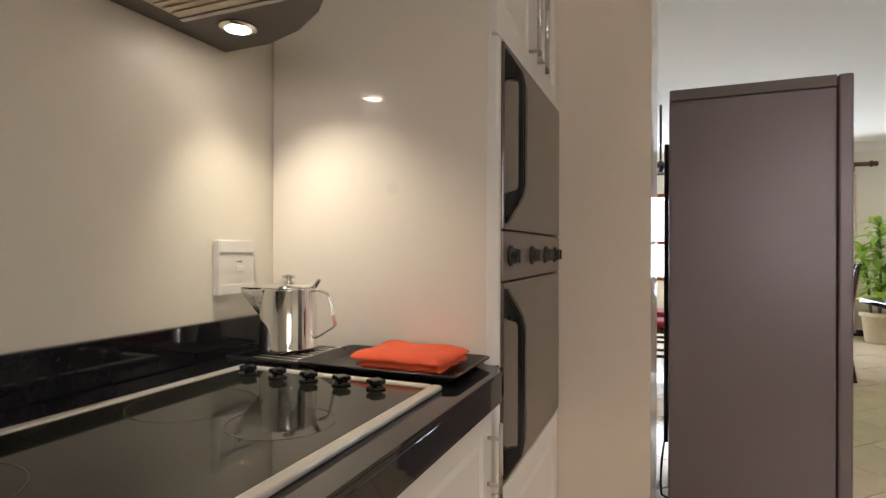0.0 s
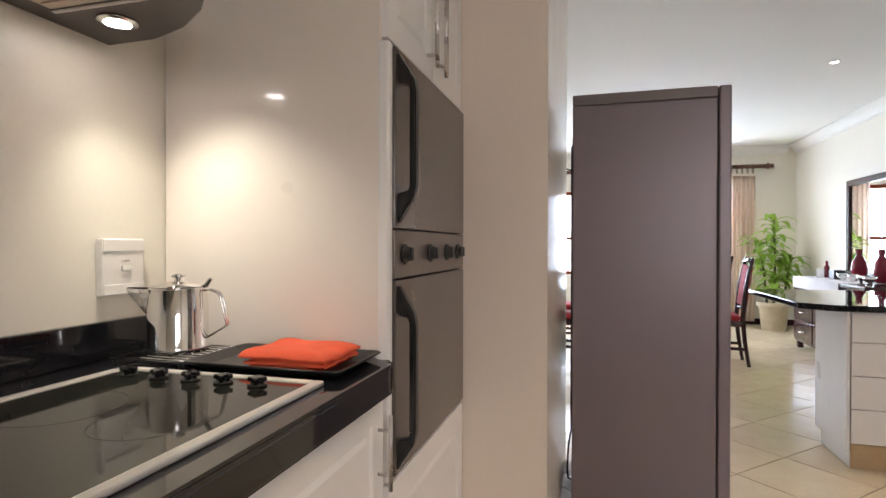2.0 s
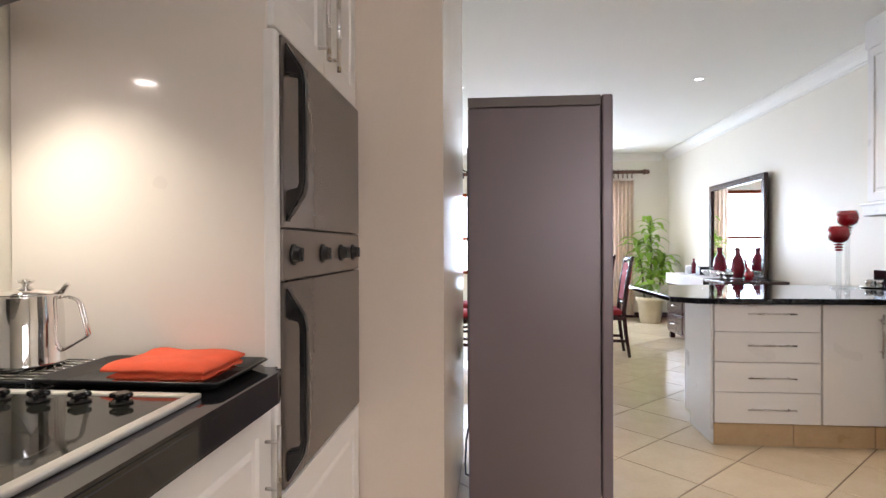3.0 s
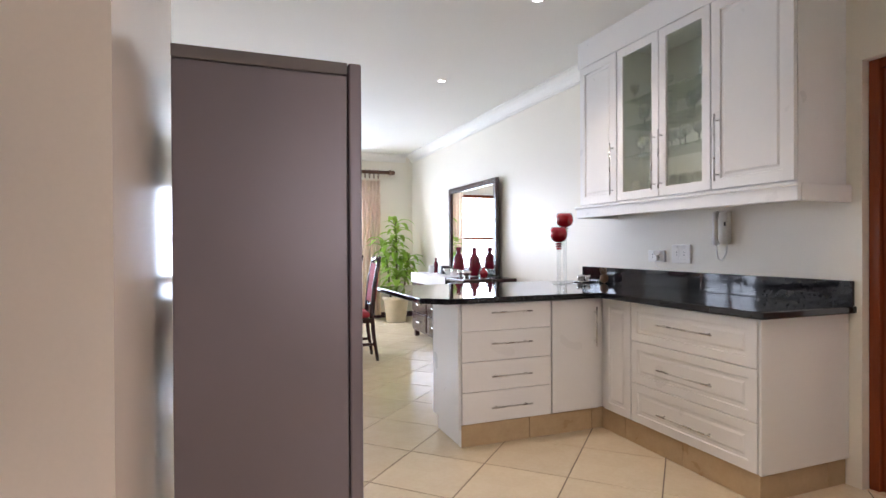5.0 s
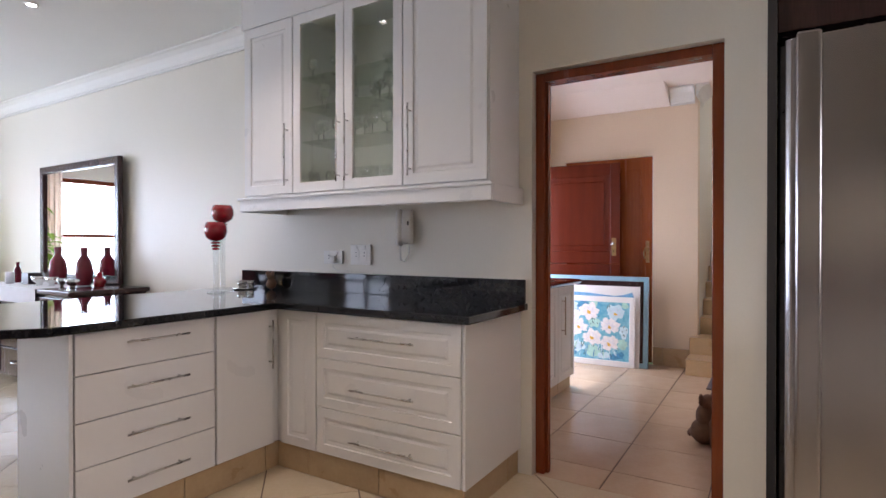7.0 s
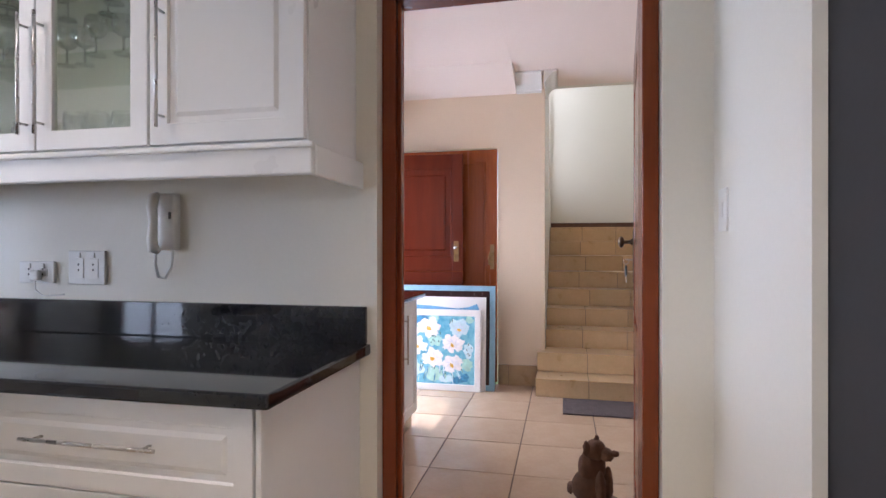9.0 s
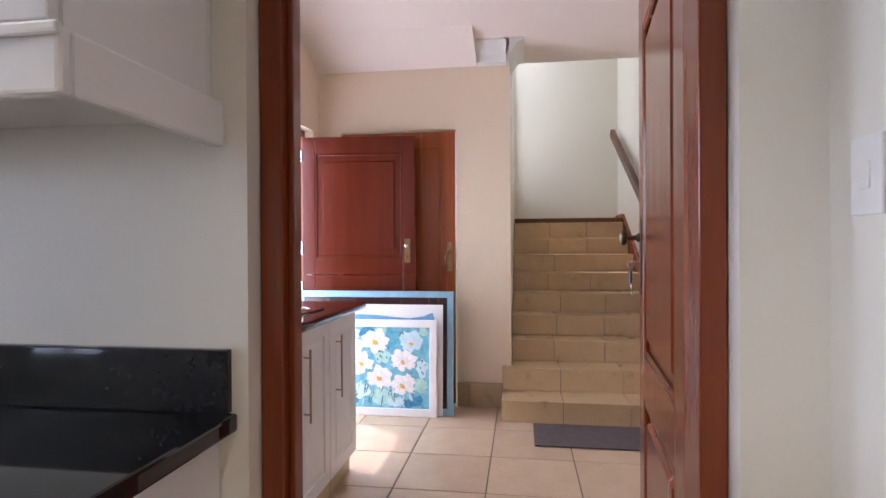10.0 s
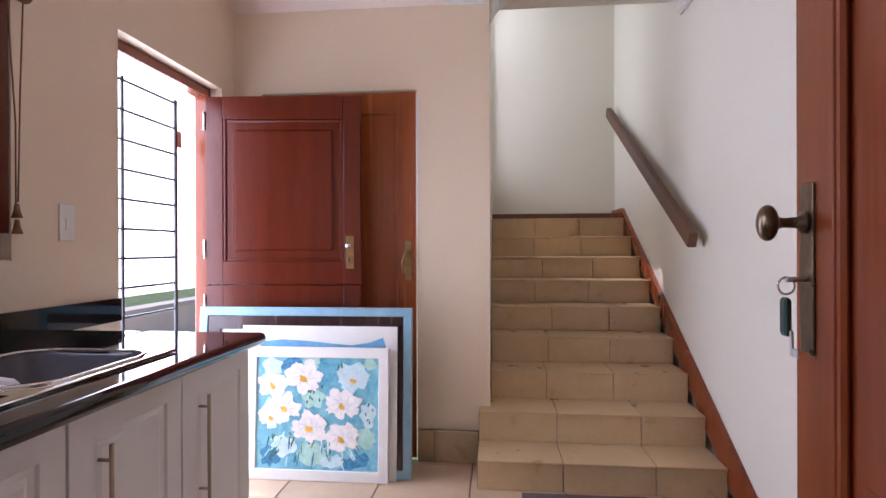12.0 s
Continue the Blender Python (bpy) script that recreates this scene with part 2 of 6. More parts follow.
PAVE = material("pale_concrete_paving", (0.48, 0.45, 0.41), 0.85, vary=0.15, scale=3, fine=60, bump=0.4)
SILVER = material("silver_plate", (0.72, 0.72, 0.70), 0.12, 1.0, vary=0.08, scale=20, bump=0.03)
RUNNER = material("white_linen_runner", (0.82, 0.82, 0.84), 0.8, vary=0.04, scale=10, fine=250, bump=0.25)
SPOT = glow_material("downlight_lens", (1.0, 0.95, 0.86), 14.0)
HOODGLOW = glow_material("hood_lamp_lens", (1.0, 0.93, 0.78), 45.0)

# ---- mesh tools ----
ORIGIN = {}


def box(bm, x0, x1, y0, y1, z0, z1, bevel=0.0, segments=2):
    vs = [bm.verts.new((x, y, z)) for x in (x0, x1) for y in (y0, y1) for z in (z0, z1)]
    fs = [bm.faces.new([vs[i] for i in q]) for q in ((0, 1, 3, 2), (4, 6, 7, 5), (0, 4, 5, 1), (2, 3, 7, 6), (0, 2, 6, 4), (1, 5, 7, 3))]
    if bevel:
        edges = {e for f in fs for e in f.edges}
        bmesh.ops.bevel(bm, geom=list(edges), offset=bevel, segments=segments, affect="EDGES", profile=0.5)
    return bm


def cube(x0, x1, y0, y1, z0, z1, bevel=0.0, segments=2):
    return box(bmesh.new(), x0, x1, y0, y1, z0, z1, bevel, segments)


def prism(bm, points, z0, z1, bevel=0.0):
    """An upright block on a plan outline."""
    low = [bm.verts.new((x, y, z0)) for x, y in points]
    top = [bm.verts.new((x, y, z1)) for x, y in points]
    k = len(points)
    fs = [bm.faces.new(low[::-1]), bm.faces.new(top)]
    fs += [bm.faces.new((low[i], low[(i + 1) % k], top[(i + 1) % k], top[i])) for i in range(k)]
    if bevel:
        bmesh.ops.bevel(bm, geom=list({e for f in fs for e in f.edges}), offset=bevel, segments=2, affect="EDGES", profile=0.5)
    bmesh.ops.recalc_face_normals(bm, faces=bm.faces[:])
    return bm


def lathe(profile, centre=(0, 0, 0), turns=28, bm=None):
    """A turned body: profile of (radius, height)."""
    bm = bm or bmesh.new()
    rings = []
    for r, z in profile:
        if r < 1e-5:
            rings.append([bm.verts.new((centre[0], centre[1], centre[2] + z))])
        else:
            rings.append([bm.verts.new((centre[0] + r * math.cos(2 * math.pi * i / turns), centre[1] + r * math.sin(2 * math.pi * i / turns), centre[2] + z)) for i in range(turns)])
    for a, b in zip(rings, rings[1:]):
        for i in range(turns):
            j = (i + 1) % turns
            if len(a) == 1 and len(b) == 1:
                continue
            if len(a) == 1:
                bm.faces.new((a[0], b[j], b[i]))
            elif len(b) == 1:
                bm.faces.new((a[i], a[j], b[0]))
            else:
                bm.faces.new((a[i], a[j], b[j], b[i]))
    for f in bm.faces:
        f.smooth = True
    bmesh.ops.recalc_face_normals(bm, faces=bm.faces[:])
    return bm


def tube(path, radius, sides=10, bm=None, flat=1.0):
    """A round bar along a line of places; radius may be a list."""
    bm = bm or bmesh.new()
    pts = [Vector(p) for p in path]
    radii = radius if isinstance(radius, (list, tuple)) else [radius] * len(pts)
    rings, side = [], None
    for i, p in enumerate(pts):
        along = (pts[min(i + 1, len(pts) - 1)] - pts[max(i - 1, 0)]).normalized()
        side = (side if side else (Vector((0, 0, 1)) if abs(along.z) < 0.9 else Vector((1, 0, 0))))
        side = (side - along * side.dot(along)).normalized()
        other = along.cross(side)
        rings.append([bm.verts.new(p + radii[i] * (math.cos(2 * math.pi * k / sides) * side + flat * math.sin(2 * math.pi * k / sides) * other)) for k in range(sides)])
    for a, b in zip(rings, rings[1:]):
        for k in range(sides):
            bm.faces.new((a[k], a[(k + 1) % sides], b[(k + 1) % sides], b[k])).smooth = True
    bm.faces.new(rings[0][::-1]), bm.faces.new(rings[-1])
    bmesh.ops.recalc_face_normals(bm, faces=bm.faces[:])
    return bm


def ring_frame(axis, a0, a1, z0, z1, border, d0, d1, bevel=0.003):
    """A flat rectangular frame as one body; axis: the way its width runs; d0, d1: its two faces."""
    bm = bmesh.new()
    loops = []
    for d in (d0, d1):
        for m in (0.0, border):
            loops.append([bm.verts.new((u, d, z) if axis == "x" else (d, u, z)) for u, z in ((a0 + m, z0 + m), (a1 - m, z0 + m), (a1 - m, z1 - m), (a0 + m, z1 - m))])
    oa, ia, ob_, ib = loops
    for i in range(4):
        j = (i + 1) % 4
        for q in ((oa[i], oa[j], ia[j], ia[i]), (ob_[i], ob_[j], ib[j], ib[i]), (oa[i], oa[j], ob_[j], ob_[i]), (ia[i], ia[j], ib[j], ib[i])):
            bm.faces.new(q)
    bmesh.ops.recalc_face_normals(bm, faces=bm.faces[:])
    if bevel:
        bmesh.ops.bevel(bm, geom=[e for e in bm.edges if e.calc_face_angle(0) > 0.5], offset=bevel, segments=2, affect="EDGES", profile=0.5)
    return bm


def finish(name, bm, mat):
    me = bpy.data.meshes.new(name)
    bm.to_mesh(me)
    bm.free()
    me.materials.append(mat)
    return me


def part(name, bm, mat, parent, label=""):
    """One mesh under a thing or under a part; places are given in the thing's own space."""
    at = ORIGIN[parent]
    if at.length:
        bmesh.ops.translate(bm, verts=bm.verts[:], vec=-at)
    ob = new(name, finish(name, bm, mat))
    ob.parent = parent
    ORIGIN[ob] = at
    return tagged(ob, label)


def thing(name, at, label, category, group=""):
    ob = new(name)
    ob.location = at
    ob.empty_display_size = 0.1
    ORIGIN[ob] = Vector(at)
    return tagged(ob, label, category, group)


def solid(name, bm, mat, label, category, group="", kind=""):
    """A thing that is one mesh."""
    ob = new(name, finish(name, bm, mat))
    ORIGIN[ob] = Vector()
    return tagged(ob, label, category, group, kind)


def structure(name, bm, mat, label="", category="wall"):
    return solid(name, bm, mat, label or name.replace("_", " "), category, kind="structure")


def wall_with_holes(along, a0, a1, z0, z1, face, back, holes):
    """A wall along x or y from a0 to a1, between two planes, with holes (a, b, low, high) cut right through."""
    bm = bmesh.new()
    cuts = sorted({a0, a1, *[h[0] for h in holes], *[h[1] for h in holes]})
    for u, v in zip(cuts, cuts[1:]):
        gaps = sorted((h[2], h[3]) for h in holes if h[0] <= u + 1e-6 and h[1] >= v - 1e-6)
        low = z0
        for g0, g1 in gaps + [(z1, z1)]:
            if g0 - low > 1e-4:
                if along == "x":
                    box(bm, u, v, min(face, back), max(face, back), low, g0)
                else:
                    box(bm, min(face, back), max(face, back), u, v, low, g0)
            low = g1
    bmesh.ops.remove_doubles(bm, verts=bm.verts[:], dist=1e-5)
    return bm


# ---- large structure ----
CZ = 2.74
structure("floor", cube(-2.6, 3.88, -1.7, 9.9, -0.15, -0.004), GROUT, "dark grout bed under the floor tiles", "floor")
floor = bpy.data.objects["floor"]
structure("scullery_floor", cube(3.88, 6.86, 1.0, 3.70, -0.15, -0.004), GROUT, "dark grout bed under scullery tiles", "floor")
scullery_floor = bpy.data.objects["scullery_floor"]
structure("ceiling", cube(-2.6, 3.73, -1.7, 9.8, CZ, CZ + 0.15), CEIL, "plain pale ceiling", "ceiling")
structure("wall_west", wall_with_holes("y", -1.7, 2.34, 0, CZ, -0.30, -0.45, []), WALL, "cream painted wall behind the hob")
structure("wall_south", wall_with_holes("x", -0.30, 3.73, 0, CZ, -1.55, -1.70, [(1.8, 3.2, 1.05, 2.1)]), WALL, "cream painted kitchen wall")
structure("wall_east", wall_with_holes("y", -1.55, 9.8, 0, CZ + 0.15, 3.73, 3.88, [(1.765, 2.648, -0.004, 2.088)]), WALL, "cream painted wall with a doorway")
structure("wall_pillar", prism(bmesh.new(), [(-0.30, 2.34), (0.632, 2.34), (0.632, 3.62), (0.50, 3.62), (0.50, 2.47), (-0.30, 2.47)], 0, CZ), SATIN, "cream satin-painted wall end beside the ovens")
structure("wall_dining_south", cube(-2.45, -0.30, 2.34, 2.47, 0, CZ), WALL, "cream painted dining room wall")
structure("wall_dining_west", wall_with_holes("y", 2.34, 9.8, 0, CZ, -2.45, -2.60, [(8.2, 9.5, 0.1, 2.2)]), WALL, "cream painted dining room wall with a window")
structure("wall_north", wall_with_holes("x", -2.6, 3.73, 0, CZ, 9.80, 9.95, [(-0.8, 2.72, 0.72, 2.12)]), WALL, "cream painted dining room wall with a window")
structure("wall_nib", cube(3.10, 3.73, 1.600, 1.625, 0, CZ), WALL, "short cream wall beside the steel fridge")
# scullery and stairs
structure("wall_scullery_north", wall_with_holes("x", 3.88, 7.01, 0, 2.9, 3.70, 3.86, [(4.40, 5.385, 1.163, 2.15), (5.875, 6.715, -0.004, 2.095)]), WALL_PINK, "warm cream scullery wall with a window and a door opening")
structure("wall_scullery_east", wall_with_holes("y", 2.21, 3.70, 0, 2.9, 6.86, 7.01, [(2.62, 3.53, -0.004, 2.10)]), WALL_PINK, "warm cream scullery wall")
structure("wall_stair_north", wall_with_holes("x", 7.01, 9.25, 0, 4.4, 2.21, 2.36, [(8.25, 9.05, 1.85, 3.9)]), WALL, "pale stairwell wall")
structure("wall_stair_south", cube(3.88, 9.25, 0.90, 1.05, 0, 4.4), WALL, "pale stairwell wall behind the handrail")
structure("wall_stair_east", wall_with_holes("y", 1.05, 2.21, 0, 4.4, 9.10, 9.25, []), WALL, "pale wall above the stair landing")
bm = bmesh.new()
wedge = [[bm.verts.new((x, y, z)) for x, z in ((6.44, 2.7195), (6.859, 2.572), (6.859, 2.7195))] for y in (2.457, 3.699)]
for k in range(3):
    bm.faces.new((wedge[0][k], wedge[0][(k + 1) % 3], wedge[1][(k + 1) % 3], wedge[1][k]))
bm.faces.new(wedge[0]), bm.faces.new(wedge[1][::-1])
bmesh.ops.recalc_face_normals(bm, faces=bm.faces[:])
structure("ceiling_slope", bm, CEIL_WARM, "sloping ceiling strip above the cupboard door", "ceiling")
structure("ceiling_scullery", cube(3.88, 6.86, 2.458, 3.70, 2.72, 2.9), CEIL_WARM, "flat scullery ceiling", "ceiling")
structure("ceiling_stair_entry", cube(3.88, 7.22, 1.05, 2.457, 2.72, 2.9), CEIL_WARM, "flat ceiling before the stairs", "ceiling")
structure("ceiling_stairwell", cube(6.9, 9.25, 0.95, 2.36, 4.4, 4.5), CEIL, "stairwell ceiling", "ceiling")
structure("wall_over_stairs", cube(7.22, 7.30, 1.05, 2.21, 2.72, 4.4), WALL, "pale wall above the stair entry")

# ---- cornices and skirting ----


def cornice(name, a, b, inward, z, size=0.085):
    """A coved cornice from a to b under a ceiling at z; inward is the direction into the room."""
    bm = bmesh.new()
    prof = [(0, 0), (size, 0), (size, -0.012), (size * 0.80, -0.018), (size * 0.52, -size * 0.33), (size * 0.33, -size * 0.55), (size * 0.2, -size * 0.82), (0.014, -size * 0.86), (0.012, -size), (0, -size)]
    rows = [[bm.verts.new((p[0] + inward[0] * u, p[1] + inward[1] * u, z + w)) for u, w in prof] for p in (a, b)]
    k = len(prof)
    for i in range(k):
        bm.faces.new((rows[0][i], rows[0][(i + 1) % k], rows[1][(i + 1) % k], rows[1][i]))
    bm.faces.new(rows[0]), bm.faces.new(rows[1][::-1])
    bmesh.ops.recalc_face_normals(bm, faces=bm.faces[:])
    return structure(name, bm, PLASTER, "white coved plaster cornice", "cornice")


cornice("trim_cornice_east", (3.728, 4.45), (3.728, 9.8), (-1, 0), CZ - 0.002, 0.12)
cornice("trim_cornice_north", (-2.45, 9.798), (3.61, 9.798), (0, -1), CZ - 0.002, 0.12)
cornice("trim_cornice_stair_wall", (6.858, 2.235), (6.858, 2.455), (-1, 0), 2.718, 0.15)
cornice("trim_cornice_stair_north", (6.71, 2.212), (7.22, 2.212), (0, -1), 2.718, 0.11)
cornice("trim_cornice_stair_south", (4.8, 1.052), (7.22, 1.052), (0, 1), 2.718, 0.11)

# ---- cabinets ----


def bar_handle(parent, a, b, out, mat=STEELH, r=0.005, stand=0.03):
    """A straight bar on two posts; out is the way it stands off."""
    a, b, out = Vector(a), Vector(b), Vector(out)
    d = (b - a).normalized()
    bm = tube([a + out * stand, b + out * stand], r, 10)
    for p in (a + d * 0.035, b - d * 0.035):
        tube([p, p + out * stand], r * 0.8, 8, bm)
    return part("handle", bm, mat, parent, "brushed steel bar handle")


def shaker(axis, face, a0, a1, z0, z1, out, rail=0.05, thick=0.02):
    """A cabinet front with a frame round a raised panel, as one body. axis: the way it runs; out: +1 or -1."""
    lo, hi = sorted((face, face + out * thick))
    q = (a0 + 0.0015, a1 - 0.0015, lo, hi) if axis == "x" else (lo, hi, a0 + 0.0015, a1 - 0.0015)
    bm = cube(*q, z0 + 0.0015, z1 - 0.0015, 0.0025)
    if rail:
        way = Vector((0, out, 0)) if axis == "x" else Vector((out, 0, 0))
        bm.normal_update()
        front = max((f for f in bm.faces if f.normal.dot(way) > 0.95), key=lambda f: f.calc_area())
        for inset, sink in ((rail, 0.0), (0.004, -0.007), (0.016, 0.0), (0.012, 0.005)):
            bmesh.ops.inset_individual(bm, faces=[front], thickness=inset, use_even_offset=True)
            bmesh.ops.translate(bm, verts=list(front.verts), vec=way * sink)
    return bm


# peninsula units
PY, EX = 3.858, 3.122
TOP = 0.892
unit = thing("drawer_unit", (2.43, 4.05, 0.13), "white painted four-drawer base unit under black granite", "drawer unit")
part("body", cube(2.129, 2.745, PY + 0.022, 4.30, 0.135, 0.855, 0.002), WHITE, unit)
for z0, z1, hz in ((0.6885, 0.852, 0.798), (0.506, 0.688, 0.611), (0.3255, 0.505, 0.416), (0.137, 0.325, 0.228)):
    d = part("drawer_front", shaker("x", PY + 0.02, 2.131, 2.740, z0, z1, -1, rail=0), WHITE, unit)
    bar_handle(d, (2.315, PY, hz), (2.590, PY, hz), (0, -1, 0))
unit = thing("corner_unit", (2.92, 4.05, 0.13), "white painted corner base unit with two doors", "base cabinet")
part("body", prism(bmesh.new(), [(2.748, PY + 0.022), (EX + 0.022, PY + 0.022), (EX + 0.022, 3.575), (3.72, 3.575), (3.72, 4.30), (2.748, 4.30)], 0.135, 0.855), WHITE, unit)
d = part("door", shaker("x", PY + 0.02, 2.750, 3.098, 0.137, 0.852, -1, rail=0), WHITE, unit)
bar_handle(d, (3.066, PY, 0.545), (3.066, PY, 0.80), (0, -1, 0))
part("door", shaker("y", EX + 0.02, 3.578, 3.832, 0.137, 0.852, -1, rail=0.045), WHITE, unit)
unit = thing("drawer_unit", (3.42, 3.15, 0.13), "white painted three-drawer base unit beside the doorway", "drawer unit")
part("body", cube(EX + 0.022, 3.725, 2.722, 3.573, 0.135, 0.855, 0.002), WHITE, unit)
for z0, z1, hz in ((0.6225, 0.852, 0.746), (0.3725, 0.622, 0.492), (0.137, 0.372, 0.24)):
    d = part("drawer_front", shaker("y", EX + 0.02, 2.724, 3.572, z0, z1, -1, rail=0.045), WHITE, unit)
    bar_handle(d, (EX, 2.955, hz), (EX, 3.335, hz), (-1, 0, 0))
solid("granite_worktop", prism(bmesh.new(), [(3.728, 2.668), (3.728, 4.95), (2.02, 4.98), (1.885, 4.90), (1.895, 3.93), (2.03, 3.822), (3.088, 3.822), (3.088, 2.668)], 0.857, TOP, 0.006), GRANITE, "polished black granite worktop with a breakfast bar end", "worktop")
solid("granite_upstand", cube(3.708, 3.728, 2.68, 4.89, TOP + 0.0005, 1.015, 0.003), GRANITE, "polished black granite upstand on the cream wall", "upstand")

# plinth tiles
plinth = structure("trim_plinth", prism(bmesh.new(), [(2.145, PY + 0.045), (EX + 0.04, PY + 0.045), (EX + 0.04, 2.735), (3.72, 2.735), (3.72, 4.27), (2.145, 4.27)], 0, 0.134), GROUT, "tiled plinth below the white cabinets", "plinth")


def tiles_along(parent, axis, face, a0, a1, z0, z1, out, step, mat, start=0.0, thick=0.012, name="tile"):
    cuts = [a0] + [u for u in np.arange(a0 + (start or step), a1 - 0.02, step)] + [a1]
    for u, v in zip(cuts, cuts[1:]):
        lo, hi = sorted((face, face + out * thick))
        if axis == "x":
            bm = cube(u + 0.0015, v - 0.0015, lo, hi, z0, z1, 0.0015, 1)
        else:
            bm = cube(lo, hi, u + 0.0015, v - 0.0015, z0, z1, 0.0015, 1)
        part(name, bm, mat, parent)


tiles_along(plinth, "x", PY + 0.045, 2.133, EX + 0.025, 0.001, 0.132, -1, 0.46, TILE_SK, thick=0.03)
tiles_along(plinth, "y", EX + 0.04, 2.722, PY + 0.012, 0.001, 0.132, -1, 0.46, TILE_SK, thick=0.026)
tiles_along(plinth, "x", 2.735, EX + 0.016, 3.728, 0.001, 0.150, -1, 0.46, TILE_SK)
tiles_along(plinth, "y", 2.145, PY + 0.017, 4.27, 0.001, 0.132, -1, 0.46, WHITE, name="end_panel")
part("end_panel", cube(2.112, 2.127, PY + 0.004, 4.30, 0.10, 0.855, 0.002), WHITE, bpy.data.objects["drawer_unit"])
part("end_panel", cube(EX + 0.004, 3.726, 2.706, 2.7205, 0.135, 0.855, 0.002), WHITE, bpy.data.objects["drawer_unit.001"])

# wall units
UX = 3.385


def glass_door(parent, y0, y1, z0, z1):
    g = 0.058
    bm = ring_frame("y", y0 + 0.001, y1 - 0.001, z0 + 0.001, z1 - 0.001, g, UX - 0.02, UX, 0.003)
    door = part("door", bm, WHITE, parent)
    pane = part("pane", cube(UX - 0.012, UX - 0.008, y0 + g - 0.004, y1 - g + 0.004, z0 + g - 0.004, z1 - g + 0.004), CABGLASS, door, "clear glass pane")
    pane.visible_shadow = False
    return door


def wall_unit(y0, y1, glazed, handle_y, label):
    u = thing("wall_cabinet", (3.55, (y0 + y1) / 2, 1.49), label, "wall cabinet", "white wall cabinets")
    part("back", cube(3.716, 3.7285, y0, y1, 1.49, 2.66), WHITE, u)
    part("side", cube(UX + 0.002, 3.715, y0, y0 + 0.016, 1.49, 2.66), WHITE, u)
    part("side", cube(UX + 0.002, 3.715, y1 - 0.016, y1, 1.49, 2.66), WHITE, u)
    part("base", cube(UX + 0.002, 3.715, y0 + 0.017, y1 - 0.017, 1.49, 1.506), WHITE, u)
    part("top", cube(UX + 0.002, 3.715, y0 + 0.017, y1 - 0.017, 2.55, 2.66), WHITE, u)
    if glazed:
        mid = (y0 + y1) / 2
        for a, b, hy in ((y0, mid, mid - 0.03), (mid, y1, mid + 0.03)):
            d = glass_door(u, a + 0.002, b - 0.002, 1.50, 2.54)
            bar_handle(d, (UX - 0.02, hy, 1.545), (UX - 0.02, hy, 1.91), (-1, 0, 0))
        for z in (1.80, 2.00, 2.18):
            sh = part("shelf", cube(UX + 0.03, 3.712, y0 + 0.018, y1 - 0.018, z, z + 0.007, 0.001, 1), CABGLASS, u, "glass shelf")
            sh.visible_shadow = False
    else:
        d = part("door", shaker("y", UX, y0 + 0.002, y1 - 0.002, 1.50, 2.54, -1, rail=0.055), WHITE, u)
        bar_handle(d, (UX - 0.02, handle_y, 1.545), (UX - 0.02, handle_y, 1.91), (-1, 0, 0))
    return u


wall_unit(2.720, 3.205, False, 3.155, "white painted wall cabinet with one panelled door")
GLAZED = wall_unit(3.207, 4.000, True, 0, "white wall cabinet with two glazed doors and stemware")
wall_unit(4.002, 4.430, False, 4.04, "narrow white painted wall cabinet with panelled door")
pel = thing("cabinet_pelmet", (3.5, 3.57, 1.40), "white painted light pelmet below the wall cabinets", "pelmet")
part("front_board", cube(UX - 0.035, UX - 0.012, 2.692, 4.455, 1.402, 1.488, 0.006), WHITE, pel)
part("end_board", cube(UX - 0.010, 3.7285, 2.692, 2.712, 1.402, 1.488, 0.006), WHITE, pel)
part("end_board", cube(UX - 0.010, 3.7285, 4.433, 4.455, 1.402, 1.488, 0.006), WHITE, pel)
part("bottom_board", cube(UX - 0.010, 3.7285, 2.713, 4.431, 1.455, 1.4885), WHITE, pel)
part("bead", cube(UX - 0.048, UX - 0.0355, 2.684, 4.465, 1.472, 1.4885, 0.005), WHITE, pel)
cor = thing("cabinet_cornice", (3.5, 3.57, 2.66), "white cornice closing the wall cabinets to the ceiling", "cornice")
part("front_board", cube(UX - 0.022, UX - 0.006, 2.700, 4.450, 2.5425, 2.737, 0.002), WHITE, cor)
part("end_board", cube(UX - 0.014, 3.7285, 2.690, 2.7185, 2.662, 2.737, 0.004), WHITE, cor)
part("end_board", cube(UX - 0.014, 3.7285, 4.4315, 4.455, 2.662, 2.737, 0.004), WHITE, cor)

# ---- hob counter ----
HT = 0.950
round_end = [(0.298 + 0.062 * math.sin(radians(a)), 1.545 + 0.062 * math.cos(radians(a))) for a in range(0, 91, 10)]
solid("granite_worktop", prism(bmesh.new(), [(-0.297, -1.5), (-0.297, 1.607), *round_end, (0.360, -1.5)], HT - 0.065, HT, 0.014), GRANITE, "polished black granite worktop with a hob set in", "worktop")
solid("granite_upstand", cube(-0.297, -0.277, -1.5, 1.607, HT + 0.0005, 1.037, 0.003), GRANITE, "polished black granite upstand behind the hob", "upstand")
